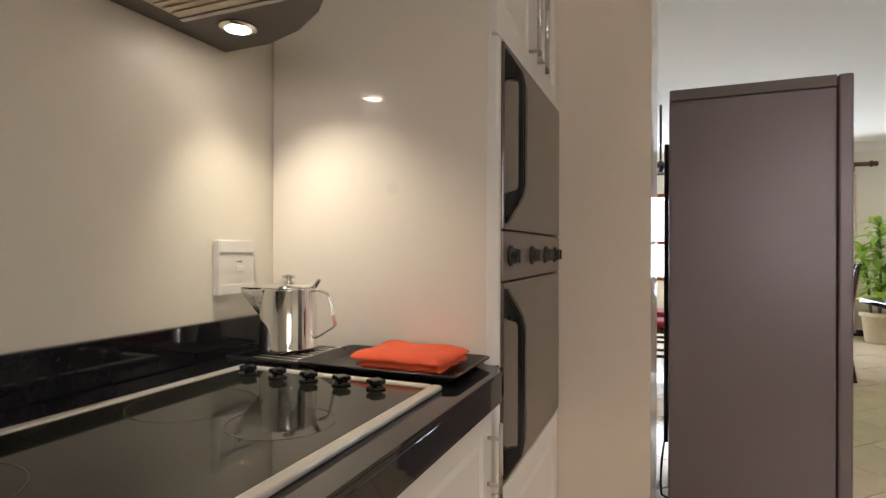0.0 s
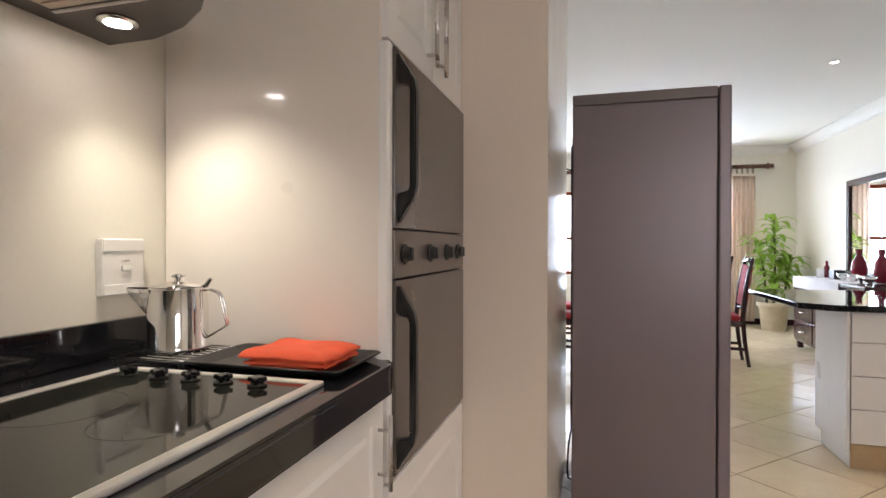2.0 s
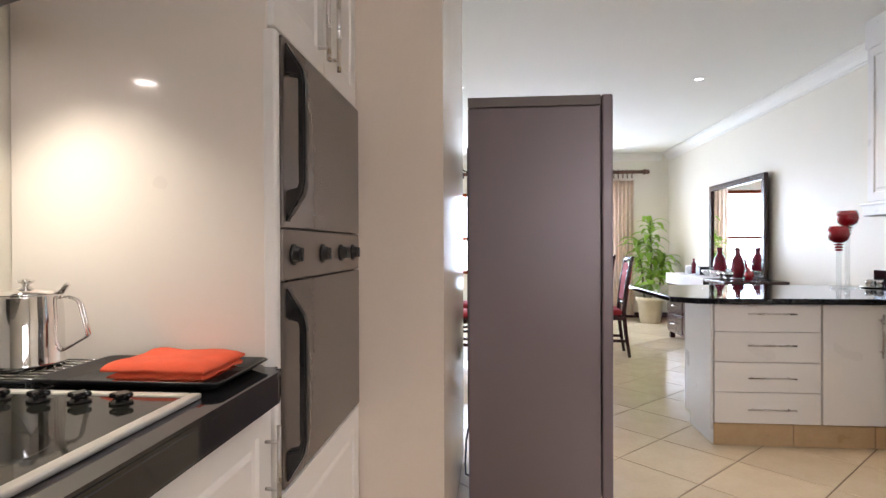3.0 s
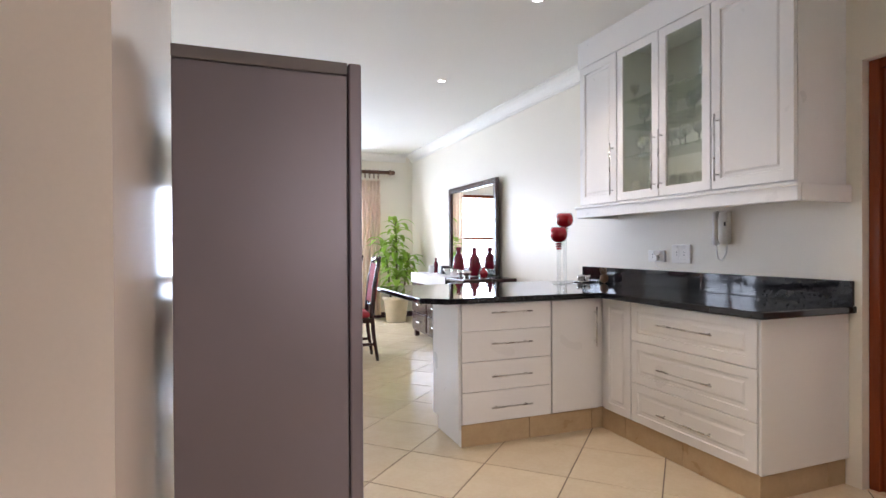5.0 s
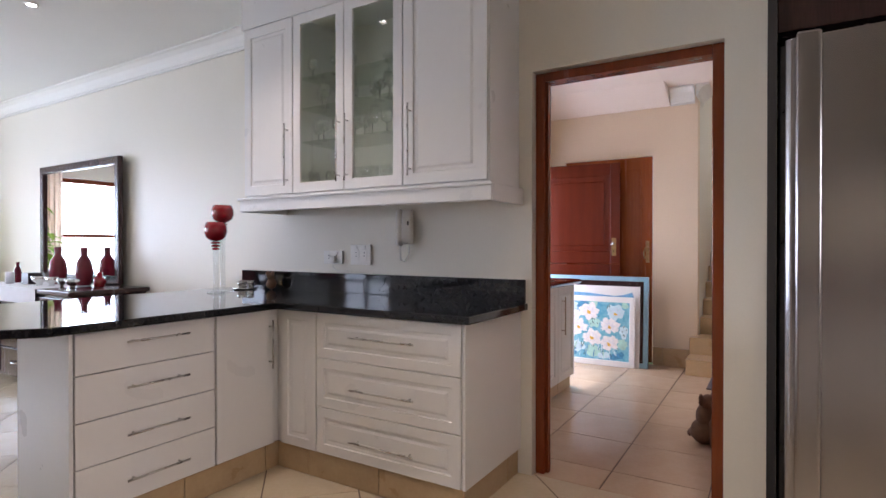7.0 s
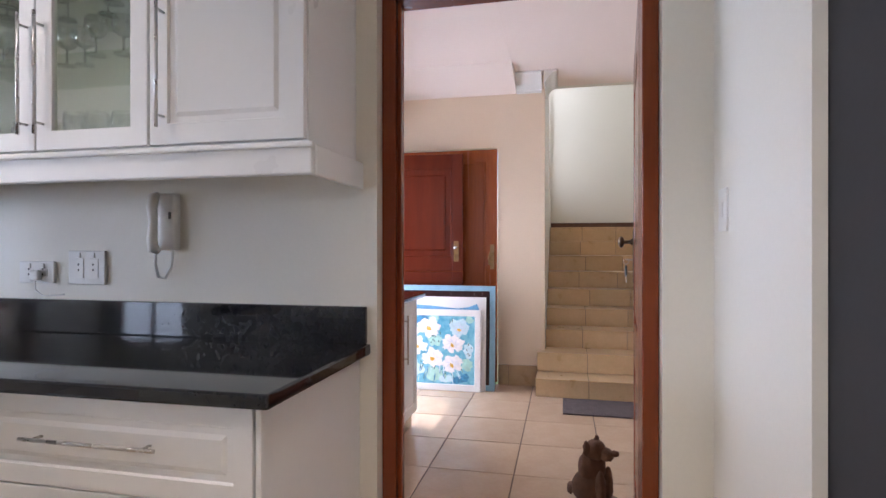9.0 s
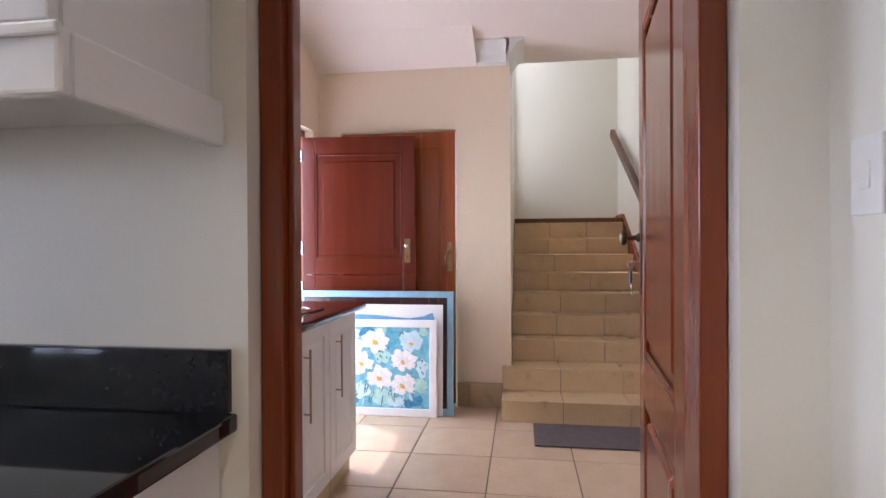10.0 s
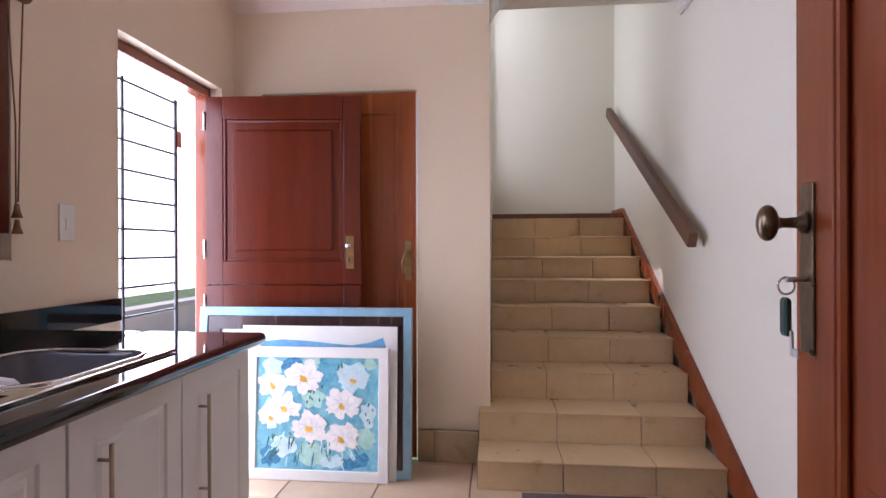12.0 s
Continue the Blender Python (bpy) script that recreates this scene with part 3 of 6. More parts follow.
for y0, y1 in ((-0.5, 0.2), (0.203, 0.90), (0.903, 1.605)):
    u = thing("base_cabinet", (0.0, (y0 + y1) / 2, 0.10), "white painted base cabinet under the hob worktop", "base cabinet", "cabinets under the hob")
    part("body", cube(-0.295, 0.298, y0, y1, 0.10, HT - 0.067, 0.002), WHITE, u)
    d = part("door", shaker("y", 0.300, y0 + 0.002, y1 - 0.002, 0.12, HT - 0.071, 1, rail=0.06), WHITE, u)
    bar_handle(d, (0.320, y1 - 0.035, 0.66), (0.320, y1 - 0.035, 0.83), (1, 0, 0))
hob = thing("ceramic_hob", (0.07, 0.92, HT), "black glass ceramic hob with a white metal rim", "hob")
part("glass", cube(-0.135, 0.285, 0.50, 1.325, HT + 0.001, HT + 0.007, 0.002), HOBG, hob)
bm = bmesh.new()
for q in ((-0.155, -0.1355, 0.48, 1.345), (0.2855, 0.306, 0.48, 1.345), (-0.135, 0.285, 1.3255, 1.345), (-0.135, 0.285, 0.48, 0.4995)):
    box(bm, *q, HT + 0.0005, HT + 0.010, 0.003)
part("rim", bm, material("hob_rim_metal", (0.72, 0.70, 0.66), 0.35, 0.6, vary=0.04, bump=0.03), hob, "pale metal rim")
for k in range(5):
    kx = -0.085 + 0.072 * k
    kn = part("knob", lathe([(0, 0), (0.017, 0), (0.018, 0.003), (0.013, 0.005), (0.0115, 0.008), (0.0, 0.0085)], (kx, 1.285, HT + 0.0072), 24), GLOSSBLACK, hob, "black control knob")
    lobes = [((0.0135 + 0.0045 * math.cos(4 * a)), a) for a in np.linspace(0, 2 * math.pi, 32, endpoint=False)]
    grip = prism(bmesh.new(), [(kx + q * math.cos(a + 0.3), 1.285 + q * math.sin(a + 0.3)) for q, a in lobes], HT + 0.0158, HT + 0.0245, 0.003)
    part("grip", grip, GLOSSBLACK, kn, "lobed glossy black grip")
RING = material("hob_zone_print", (0.10, 0.10, 0.09), 0.2, bump=0.0)
for cx, cy, r in ((-0.02, 1.09, 0.095), (0.17, 1.07, 0.075), (-0.01, 0.72, 0.105), (0.17, 0.72, 0.075)):
    bm = bmesh.new()
    ringv = [[bm.verts.new((cx + q * math.cos(a), cy + q * math.sin(a), HT + 0.0074)) for a in np.linspace(0, 2 * math.pi, 56, endpoint=False)] for q in (r, r + 0.0015)]
    for i in range(56):
        bm.faces.new((ringv[0][i], ringv[1][i], ringv[1][(i + 1) % 56], ringv[0][(i + 1) % 56]))
    part("cooking_zone", bm, RING, hob, "fine printed cooking zone ring")

# tall oven unit
OX = 0.335
tall = thing("oven_cabinet", (0.0, 1.97, 0.0), "tall white cabinet housing two built-in ovens", "tall cabinet")
part("side_panel", cube(-0.297, OX - 0.024, 1.609, 1.628, 0.0, 2.735, 0.003), PANEL, tall)
part("face_edge", cube(OX - 0.035, OX - 0.004, 1.6075, 1.634, 0.655, 1.688, 0.007, 3), WHITE, tall)
part("body", cube(-0.297, OX - 0.036, 1.630, 2.333, 0.0, 0.652, 0.002), WHITE, tall)
part("top_box", cube(-0.297, OX - 0.036, 1.630, 2.333, 1.692, 2.735, 0.002), WHITE, tall)
d = part("lower_door", shaker("y", OX - 0.024, 1.612, 2.333, 0.10, 0.650, 1, rail=0.06), WHITE, tall)
for a, b, hy in ((1.612, 1.972, 1.92), (1.974, 2.333, 2.02)):
    d = part("upper_door", shaker("y", OX - 0.030, a, b, 1.694, 2.70, 1, rail=0.055), WHITE, tall)
    bar_handle(d, (OX - 0.010, hy, 1.72), (OX - 0.010, hy, 2.05), (1, 0, 0), r=0.007)
oven = thing("double_oven", (0.1, 1.98, 0.656), "built-in double oven with bronze glass doors", "oven")
part("body", cube(-0.25, OX - 0.020, 1.640, 2.328, 0.658, 1.686), BLACKP, oven)
for z0, z1, nm in ((1.252, 1.684, "upper_door"), (0.660, 1.128, "lower_door")):
    d = part(nm, cube(OX - 0.018, OX, 1.638, 2.330, z0, z1, 0.004), OVENG, oven, "bronze glass oven door")
    bm = bmesh.new()
    outer = [(z0 + 0.010, 0.0), (z0 + 0.030, 0.012), (z0 + 0.075, 0.040), (z0 + 0.105, 0.046), (z1 - 0.105, 0.046), (z1 - 0.075, 0.040), (z1 - 0.030, 0.012), (z1 - 0.010, 0.0)]
    inner = [(z0 + 0.085, 0.0), (z0 + 0.086, 0.010), (z0 + 0.090, 0.026), (z0 + 0.100, 0.030), (z1 - 0.100, 0.030), (z1 - 0.090, 0.026), (z1 - 0.086, 0.010), (z1 - 0.085, 0.0)]
    rows = [[[bm.verts.new((OX + o + 0.0005, y, z)) for z, o in line] for line in (outer, inner)] for y in (1.648, 1.676)]
    for k in range(7):
        for row in rows:
            bm.faces.new((row[0][k], row[0][k + 1], row[1][k + 1], row[1][k]))
        for line in (0, 1):
            bm.faces.new((rows[0][line][k], rows[0][line][k + 1], rows[1][line][k + 1], rows[1][line][k]))
    for k in (0, 7):
        bm.faces.new((rows[0][0][k], rows[0][1][k], rows[1][1][k], rows[1][0][k]))
    bmesh.ops.recalc_face_normals(bm, faces=bm.faces[:])
    bmesh.ops.bevel(bm, geom=[e for e in bm.edges if e.calc_face_angle(0) > 1.0], offset=0.004, segments=2, affect="EDGES")
    part("handle", bm, BLACKP, d, "black bow handle with broad ends")
panel = part("control_panel", cube(OX - 0.018, OX - 0.001, 1.638, 2.330, 1.132, 1.248, 0.003), material("oven_panel_metal", (0.20, 0.17, 0.15), 0.35, 0.5, vary=0.05, bump=0.03), oven, "bronze control panel")
for ky in (1.70, 1.92, 2.10, 2.24):
    k = part("knob", tube([(OX, ky, 1.19), (OX + 0.006, ky, 1.19), (OX + 0.0065, ky, 1.19), (OX + 0.018, ky, 1.19)], [0.026, 0.025, 0.020, 0.017], 24), BLACKP, panel, "black oven knob")
    part("grip", cube(OX + 0.019, OX + 0.025, ky - 0.004, ky + 0.004, 1.174, 1.206, 0.002), BLACKP, k)

# extractor hood
hood = thing("extractor_hood", (0.0, 0.9, 1.67), "dark curved extractor hood with a lit lamp", "extractor hood")
outline = [(-0.298, 0.50), (0.0, 0.50), (0.10, 0.62), (0.15, 0.85), (0.145, 1.10), (0.12, 1.22), (0.088, 1.291), (0.042, 1.338), (-0.052, 1.399), (-0.163, 1.437), (-0.298, 1.440)]
part("canopy", prism(bmesh.new(), outline, 1.672, 1.735, 0.006), HOODM, hood)
part("chimney", cube(-0.297, -0.02, 0.82, 1.1, 1.737, 2.735, 0.003), STEEL, hood, "steel chimney")
filt = part("filter", cube(-0.22, 0.05, 0.62, 1.238, 1.664, 1.6715, 0.002), MESHM, hood, "metal grease filter")
for k in range(30):
    y = 0.630 + 0.020 * k
    part("filter_bar", cube(-0.21, 0.04, y, y + 0.009, 1.6612, 1.6638), MESHM, filt)
part("filter_edge", cube(-0.222, 0.052, 1.2385, 1.250, 1.660, 1.6715, 0.002), STEEL, hood)
lens = part("lamp_lens", lathe([(0, 0), (0.026, 0.0005), (0.026, 0.006), (0, 0.006)], (-0.154, 1.327, 1.6645), 24), HOODGLOW, hood, "lit halogen lens")
part("lamp_ring", lathe([(0.0265, 0.0), (0.038, 0.002), (0.038, 0.0075), (0.0265, 0.0075)], (-0.154, 1.327, 1.664), 28), CHROME, hood, "chrome lamp ring")
lamp("hood_lamp", "SPOT", look((-0.154, 1.327, 1.655), (-0.04, 1.58, 0.9)), 14.5, (1.0, 0.95, 0.72), spot=102, radius=0.018)

# ---- fridges ----
fr = thing("grey_fridge", (1.0, 3.28, 0.0), "tall metallic grey fridge with its back to the wall", "fridge")
part("body", cube(0.690, 1.292, 2.973, 3.56, 0.03, 1.845, 0.006), FRIDGE, fr)
part("top_cover", cube(0.690, 1.292, 2.970, 3.563, 1.847, 1.893, 0.004), FRIDGE_D, fr, "dark grey top cover")
part("door", cube(1.297, 1.347, 2.972, 3.562, 0.05, 1.895, 0.008), FRIDGE, fr, "grey fridge door")
part("condenser", cube(0.668, 0.689, 3.36, 3.555, 0.25, 1.735, 0.004), BLACKP, fr, "black condenser grille on the back")
part("power_cable", tube([(0.675, 3.40, 0.26), (0.660, 3.36, 0.16), (0.655, 3.34, 0.05), (0.66, 3.30, 0.012), (0.70, 3.26, 0.012)], 0.005, 8), BLACKP, fr)
for y in (3.01, 3.52):
    for x in (0.74, 1.24):
        part("foot", lathe([(0, 0), (0.02, 0), (0.02, 0.029), (0, 0.029)], (x, y, 0.0), 12), BLACKP, fr)
sf = thing("steel_fridge", (3.15, 1.14, 0.0), "wide brushed-steel fridge beside the doorway", "fridge")
part("body", cube(2.875, 3.60, 0.69, 1.570, 0.02, 1.745, 0.005), BLACKP, sf, "dark fridge carcass")
for y0, y1 in ((1.125, 1.556), (0.69, 1.121)):
    prof = [(2.872, y0), (2.872, y1), (2.815, y1), (2.805, y1 - 0.012), (2.795, (y0 + y1) / 2), (2.805, y0 + 0.012), (2.815, y0)]
    part("door", prism(bmesh.new(), prof, 0.08, 1.74, 0.004), STEEL, sf, "brushed steel door")
bm = cube(2.748, 2.778, 1.478, 1.534, 0.28, 1.738, 0.009, 3)
for z in (0.34, 1.66):
    box(bm, 2.7785, 2.806, 1.490, 1.522, z - 0.03, z + 0.03, 0.004)
part("handle", bm, STEEL, sf, "long flat steel handle")
mag = solid("fridge_sticker", cube(2.7925, 2.7945, 1.27, 1.33, 1.44, 1.555, 0.0005), DARKWOOD, "small dark brown card stuck on the steel fridge", "card")
cab = thing("fridge_housing", (3.2, 1.14, 1.80), "dark brown cupboard above the steel fridge", "cupboard")
part("body", cube(2.93, 3.72, 0.64, 1.573, 1.80, 2.735, 0.003), DARKWOOD, cab)
# Dark sheet stands in for the shaded gap between fridge and wall.
part("side_board", cube(2.86, 3.60, 1.5745, 1.5975, 0.0, 2.735), GAPSHADE, cab)

# ---- kitchen doorway ----
fr1 = structure("door_1", cube(3.775, 3.872, 2.598, 2.646, 0.0, 2.086, 0.004), FRAMEWOOD, "brown varnished wooden door frame", "door frame")
part("jamb", cube(3.775, 3.872, 1.767, 1.815, 0.0, 2.086, 0.004), FRAMEWOOD, fr1)
part("head", cube(3.775, 3.872, 1.816, 2.597, 2.040, 2.086, 0.004), FRAMEWOOD, fr1)
part("stop", cube(3.80, 3.835, 2.585, 2.5975, 0.0, 2.039, 0.003), FRAMEWOOD, fr1)


def panel_door(name, w, h, t, wood, label, category, panels, rail=0.11):
    """A framed door in its own space: hinge at 0, width along +x, thickness along y from 0 to -t."""
    o = thing(name, (0, 0, 0), label, category)
    bm = bmesh.new()
    lv = sorted({0.006, *[p[0] for p in panels], *[p[1] for p in panels], h})
    box(bm, 0, rail, -t, 0, 0.006, h, 0.003)
    box(bm, w - rail, w, -t, 0, 0.006, h, 0.003)
    solid_z = [(lv[i], lv[i + 1]) for i in range(len(lv) - 1) if not any(abs(p[0] - lv[i]) < 1e-6 for p in panels)]
    for a, b in solid_z:
        box(bm, rail + 0.0005, w - rail - 0.0005, -t, 0, a, b, 0.003)
    part("frame", bm, wood, o)
    for a, b in panels:
        bm = bmesh.new()
        box(bm, rail + 0.001, w - rail - 0.001, -t * 0.68, -t * 0.32, a + 0.001, b - 0.001)
        box(bm, rail + 0.05, w - rail - 0.05, -t * 0.95, -t * 0.05, a + 0.05, b - 0.05, 0.012, 1)
        part("panel", bm, wood, o)
        bm = bmesh.new()
        for yy in (-t * 0.02, -t * 0.98 - 0.0):
            y0, y1 = (yy - 0.012, yy) if yy > -t / 2 else (yy, yy + 0.012)
            for q in ((rail, rail + 0.02, a, b), (w - rail - 0.02, w - rail, a, b), (rail + 0.02, w - rail - 0.02, a, a + 0.02), (rail + 0.02, w - rail - 0.02, b - 0.02, b)):
                box(bm, q[0] + 0.0006, q[1] - 0.0006, y0, y1, q[2] + 0.0006, q[3] - 0.0006, 0.005, 1)
        part("moulding", bm, wood, o)
    return o


leaf = panel_door("open_door", 0.800, 2.03, 0.04, FRAMEWOOD, "open brown varnished panel door with keys in its lock", "door", [(0.20, 0.72), (0.86, 1.90)])
part("lock_plate", cube(0.738, 0.778, 0.001, 0.004, 1.05, 1.29, 0.0015), BRONZE, leaf, "dark bronze lock plate")
part("lock_plate", cube(0.738, 0.778, -0.044, -0.041, 1.05, 1.29, 0.0015), BRONZE, leaf, "dark bronze lock plate")
for side in (1, -1):
    base = 0.004 if side > 0 else -0.044
    part("knob_neck", tube([(0.757, base + side * q, 1.235) for q in (0.0, 0.006, 0.012, 0.030, 0.040)], [0.016, 0.015, 0.008, 0.007, 0.010], 18), BRONZE, leaf, "dark bronze knob neck")
    bm = bmesh.new()
    bmesh.ops.create_uvsphere(bm, u_segments=24, v_segments=16, radius=1.0)
    for v in bm.verts:
        v.co = Vector((0.757 + 0.020 * v.co.x, base + side * (0.050 + 0.014 * v.co.y), 1.235 + 0.026 * v.co.z))
    for f in bm.faces:
        f.smooth = True
    part("knob", bm, BRONZE, leaf, "oval dark bronze door knob")
leaf.matrix_basis = pose(3.868, 1.815, 0.0, 0, 0, -5.8)

# ---- stairs ----
STEPS = [(6.505 if k == 0 else 6.775 + 0.26 * (k - 1), 0.150 + 0.163 * k) for k in range(9)]
stairs = structure("stairs", cube(8.60, 9.10, 1.05, 2.21, 1.20, 1.447), GROUT, "beige tiled stairs up to a landing", "stairs")
for k, (sx, sz) in enumerate(STEPS):
    end = STEPS[k + 1][0] if k < 8 else 9.098
    y0, y1 = 1.082, 2.272 if k < 2 else 2.207
    if k < 8:
        part("step_core", cube(sx + 0.014, end + 0.014, y0, y1, 0.0, sz - 0.014), GROUT, stairs)
    low = 0.002 if k == 0 else STEPS[k - 1][1] + 0.001
    shift = (0.0, 0.16, 0.05, 0.12, 0.22, 0.03, 0.18, 0.09, 0.14)[k]
    cuts = [y1, y1 - 0.30 - shift * 0.5, y1 - 0.68 - shift * 0.5, y0] if k > 1 else [y1, y1 - 0.42, y1 - 0.86, y0]
    for a, b in zip(cuts, cuts[1:]):
        part("riser_tile", cube(sx, sx + 0.0135, b + 0.002, a - 0.002, low, sz - 0.0145, 0.0015, 1), TILE_ST, stairs)
        part("tread_tile", cube(sx - 0.012, end + 0.012, b + 0.002, a - 0.002, sz - 0.0135, sz, 0.004, 2), TILE_ST, stairs)

# stringer board along the south wall
bm = bmesh.new()
slope = 0.163 / 0.26
side = [(4.70, 0.0), (6.10, 0.0), (6.40, 0.0), (8.62, 1.39), (8.62, 1.447), (9.098, 1.447), (9.098, 1.545), (8.72, 1.545), (6.25, 0.10), (4.70, 0.10)]
a = [bm.verts.new((x, 1.051, z)) for x, z in side]
b = [bm.verts.new((x, 1.0805, z)) for x, z in side]
bm.faces.new(a), bm.faces.new(b[::-1])
for i in range(len(side)):
    bm.faces.new((a[i], a[(i + 1) % len(side)], b[(i + 1) % len(side)], b[i]))
bmesh.ops.recalc_face_normals(bm, faces=bm.faces[:])
structure("trim_stringer", bm, FRAMEWOOD, "brown wooden stringer board along the stair wall", "stringer")
structure("baseboard_landing", cube(9.075, 9.0985, 1.084, 2.207, 1.4545, 1.525, 0.003), RAILWOOD, "brown wooden skirting on the landing", "skirting")
rail = thing("handrail", (7.8, 1.125, 1.9), "brown wooden handrail on metal brackets", "handrail")
p0, p1 = Vector((6.83, 1.125, 1.235)), Vector((9.0, 1.125, 2.46))
d = (p1 - p0).normalized()
up = Vector((-d.z, 0, d.x))
bm = bmesh.new()
box(bm, 0, (p1 - p0).length, -0.024, 0.024, -0.045, 0.045, 0.008)
bmesh.ops.transform(bm, matrix=Matrix.Translation(p0) @ Matrix(((d.x, 0, up.x, 0), (0, 1, 0, 0), (d.z, 0, up.z, 0), (0, 0, 0, 1))), verts=bm.verts[:])
part("rail", bm, RAILWOOD, rail)
for s in (0.12, 0.85):
    q = p0 + (p1 - p0) * s
    part("bracket", tube([(q.x, 1.052, q.z - 0.10), (q.x, 1.10, q.z - 0.09), (q.x, 1.125, q.z - 0.045)], 0.008, 8), BRASS, rail, "brass wall bracket")

# ---- scullery doors ----
fr2 = structure("door_2", cube(5.877, 5.925, 3.765, 3.845, 0.0, 2.093, 0.004), FRAMEWOOD, "brown wooden frame of the outside door", "door frame")
part("jamb", cube(6.689, 6.713, 3.765, 3.845, 0.0, 2.093, 0.004), FRAMEWOOD, fr2)
part("head", cube(5.926, 6.688, 3.765, 3.845, 2.045, 2.093, 0.004), FRAMEWOOD, fr2)
stable = thing("stable_door", (0, 0, 0), "open red-brown stable door in two halves", "door")
for nm, z0, z1, panel in (("upper_leaf", 1.005, 2.035, (1.13, 1.91)), ("lower_leaf", 0.012, 1.000, (0.16, 0.88))):
    bm = bmesh.new()
    w, r = 0.852, 0.095
    for q in ((0, r, z0, z1), (w - r, w, z0, z1), (r + 0.0005, w - r - 0.0005, z0, panel[0]), (r + 0.0005, w - r - 0.0005, panel[1], z1)):
        box(bm, q[0], q[1], -0.042, 0, q[2], q[3], 0.003)
    h = part(nm, bm, REDWOOD, stable)
    bm = bmesh.new()
    box(bm, r + 0.001, w - r - 0.001, -0.030, -0.014, panel[0] + 0.001, panel[1] - 0.001)
    box(bm, r + 0.055, w - r - 0.055, -0.040, -0.006, panel[0] + 0.055, panel[1] - 0.055, 0.012, 1)
    part("panel", bm, REDWOOD, h)
    bm = bmesh.new()
    for q in ((r, r + 0.018, panel[0], panel[1]), (w - r - 0.018, w - r, panel[0], panel[1]), (r + 0.018, w - r - 0.018, panel[0], panel[0] + 0.018), (r + 0.018, w - r - 0.018, panel[1] - 0.018, panel[1])):
        box(bm, q[0] + 0.0006, q[1] - 0.0006, -0.041, -0.029, q[2] + 0.0006, q[3] - 0.0006, 0.004, 1)
    part("moulding", bm, REDWOOD, h)
part("lock_plate", cube(0.772, 0.814, -0.046, -0.0425, 1.09, 1.27, 0.001), BRASS, stable, "worn brass lock plate")
part("knob", tube([(0.788, -0.046, 1.215), (0.788, -0.060, 1.215), (0.788, -0.066, 1.215), (0.788, -0.080, 1.215), (0.788, -0.086, 1.215)], [0.009, 0.008, 0.017, 0.016, 0.006], 14), CHROME, stable, "small steel door knob")
part("keyhole", cube(0.787, 0.793, -0.0468, -0.0462, 1.125, 1.150), BLACKP, stable)
for z in (0.2, 0.85, 1.15, 1.85):
    part("hinge", tube([(-0.004, -0.046, z), (-0.004, -0.046, z + 0.10)], 0.007, 10), CHROME, stable)
stable.matrix_basis = pose(6.686, 3.763, 0.0, 0, 0, -85.0)
cup = structure("door_3", cube(6.868, 6.905, 2.628, 3.522, 0.008, 2.092, 0.003), ORANGEWOOD, "orange-brown varnished cupboard door in the wall", "door")
bm = bmesh.new()
for q in ((2.73, 2.75, 0.2, 1.98), (3.40, 3.42, 0.2, 1.98), (2.75, 3.40, 0.2, 0.22), (2.75, 3.40, 1.96, 1.98)):
    box(bm, 6.858, 6.8675, q[0] + 0.0005, q[1] - 0.0005, q[2], q[3], 0.003, 1)
part("moulding", bm, ORANGEWOOD, cup)
part("lock_plate", cube(6.862, 6.8675, 2.655, 2.69, 1.02, 1.24, 0.001), BRASS, cup, "brass lock plate")
part("lever", tube([(6.862, 2.672, 1.18), (6.835, 2.672, 1.18), (6.825, 2.68, 1.178), (6.822, 2.70, 1.12), (6.824, 2.69, 1.06)], 0.008, 10), BRASS, cup, "scrolled brass handle")
gate = thing("security_gate", (6.3, 3.87, 0.0), "brown steel security gate with horizontal bars", "gate")
for x in (5.945, 6.12, 6.53):
    part("upright", cube(x, x + 0.018 if x != 6.12 else x + 0.012, 3.860, 3.872, 0.02, 1.99, 0.002, 1), BLACKP, gate)
for k in range(15):
    z = 0.06 + 0.1365 * k
    part("bar", cube(5.946, 6.547, 3.8725, 3.8825, z, z + 0.011, 0.002, 1), BLACKP, gate)
part("latch", cube(6.55, 6.59, 3.862, 3.885, 1.74, 1.83, 0.004), STEELH, gate, "steel gate latch")

# ---- pictures leaning on the wall ----


def lean(ob, x, y, tilt):
    """Stand a picture built in its own space (width along y, height along z, face to -x) against a wall."""
    ob.matrix_basis = pose(x, y, 0.0, 0, tilt, 0)


def frame_of(parent, w, h, border, depth, mat, label):
    bm = ring_frame("y", 0, w, 0, h, border, -depth, 0, 0.005)
    return part("frame", bm, mat, parent, label)


big = thing("blue_framed_picture", (0, 0, 0), "large pale blue picture frame leaning on the wall", "picture", "leaning pictures")
frame_of(big, 1.17, 0.885, 0.046, 0.03, BLUEF, "pale blue frame")
bm = ring_frame("y", 0.047, 1.123, 0.047, 0.838, 0.073, -0.024, -0.004, 0.004)
part("inner_frame", bm, DARKWOOD, big, "dark brown inner frame")
part("mount", cube(-0.010, -0.005, 0.121, 1.049, 0.121, 0.764), MATBOARD, big)
lean(big, 6.606, 2.615, 3.4)
mid = thing("unframed_print", (0, 0, 0), "white mounted print with a blue seascape", "picture", "leaning pictures")
part("board", cube(-0.012, 0, 0, 0.84, 0, 0.79, 0.002), MATBOARD, mid)
bm = bmesh.new()
shape = [(0.06, 0.69), (0.075, 0.733), (0.15, 0.705), (0.24, 0.692), (0.34, 0.698), (0.48, 0.712), (0.62, 0.718), (0.74, 0.705), (0.74, 0.62), (0.06, 0.62)]
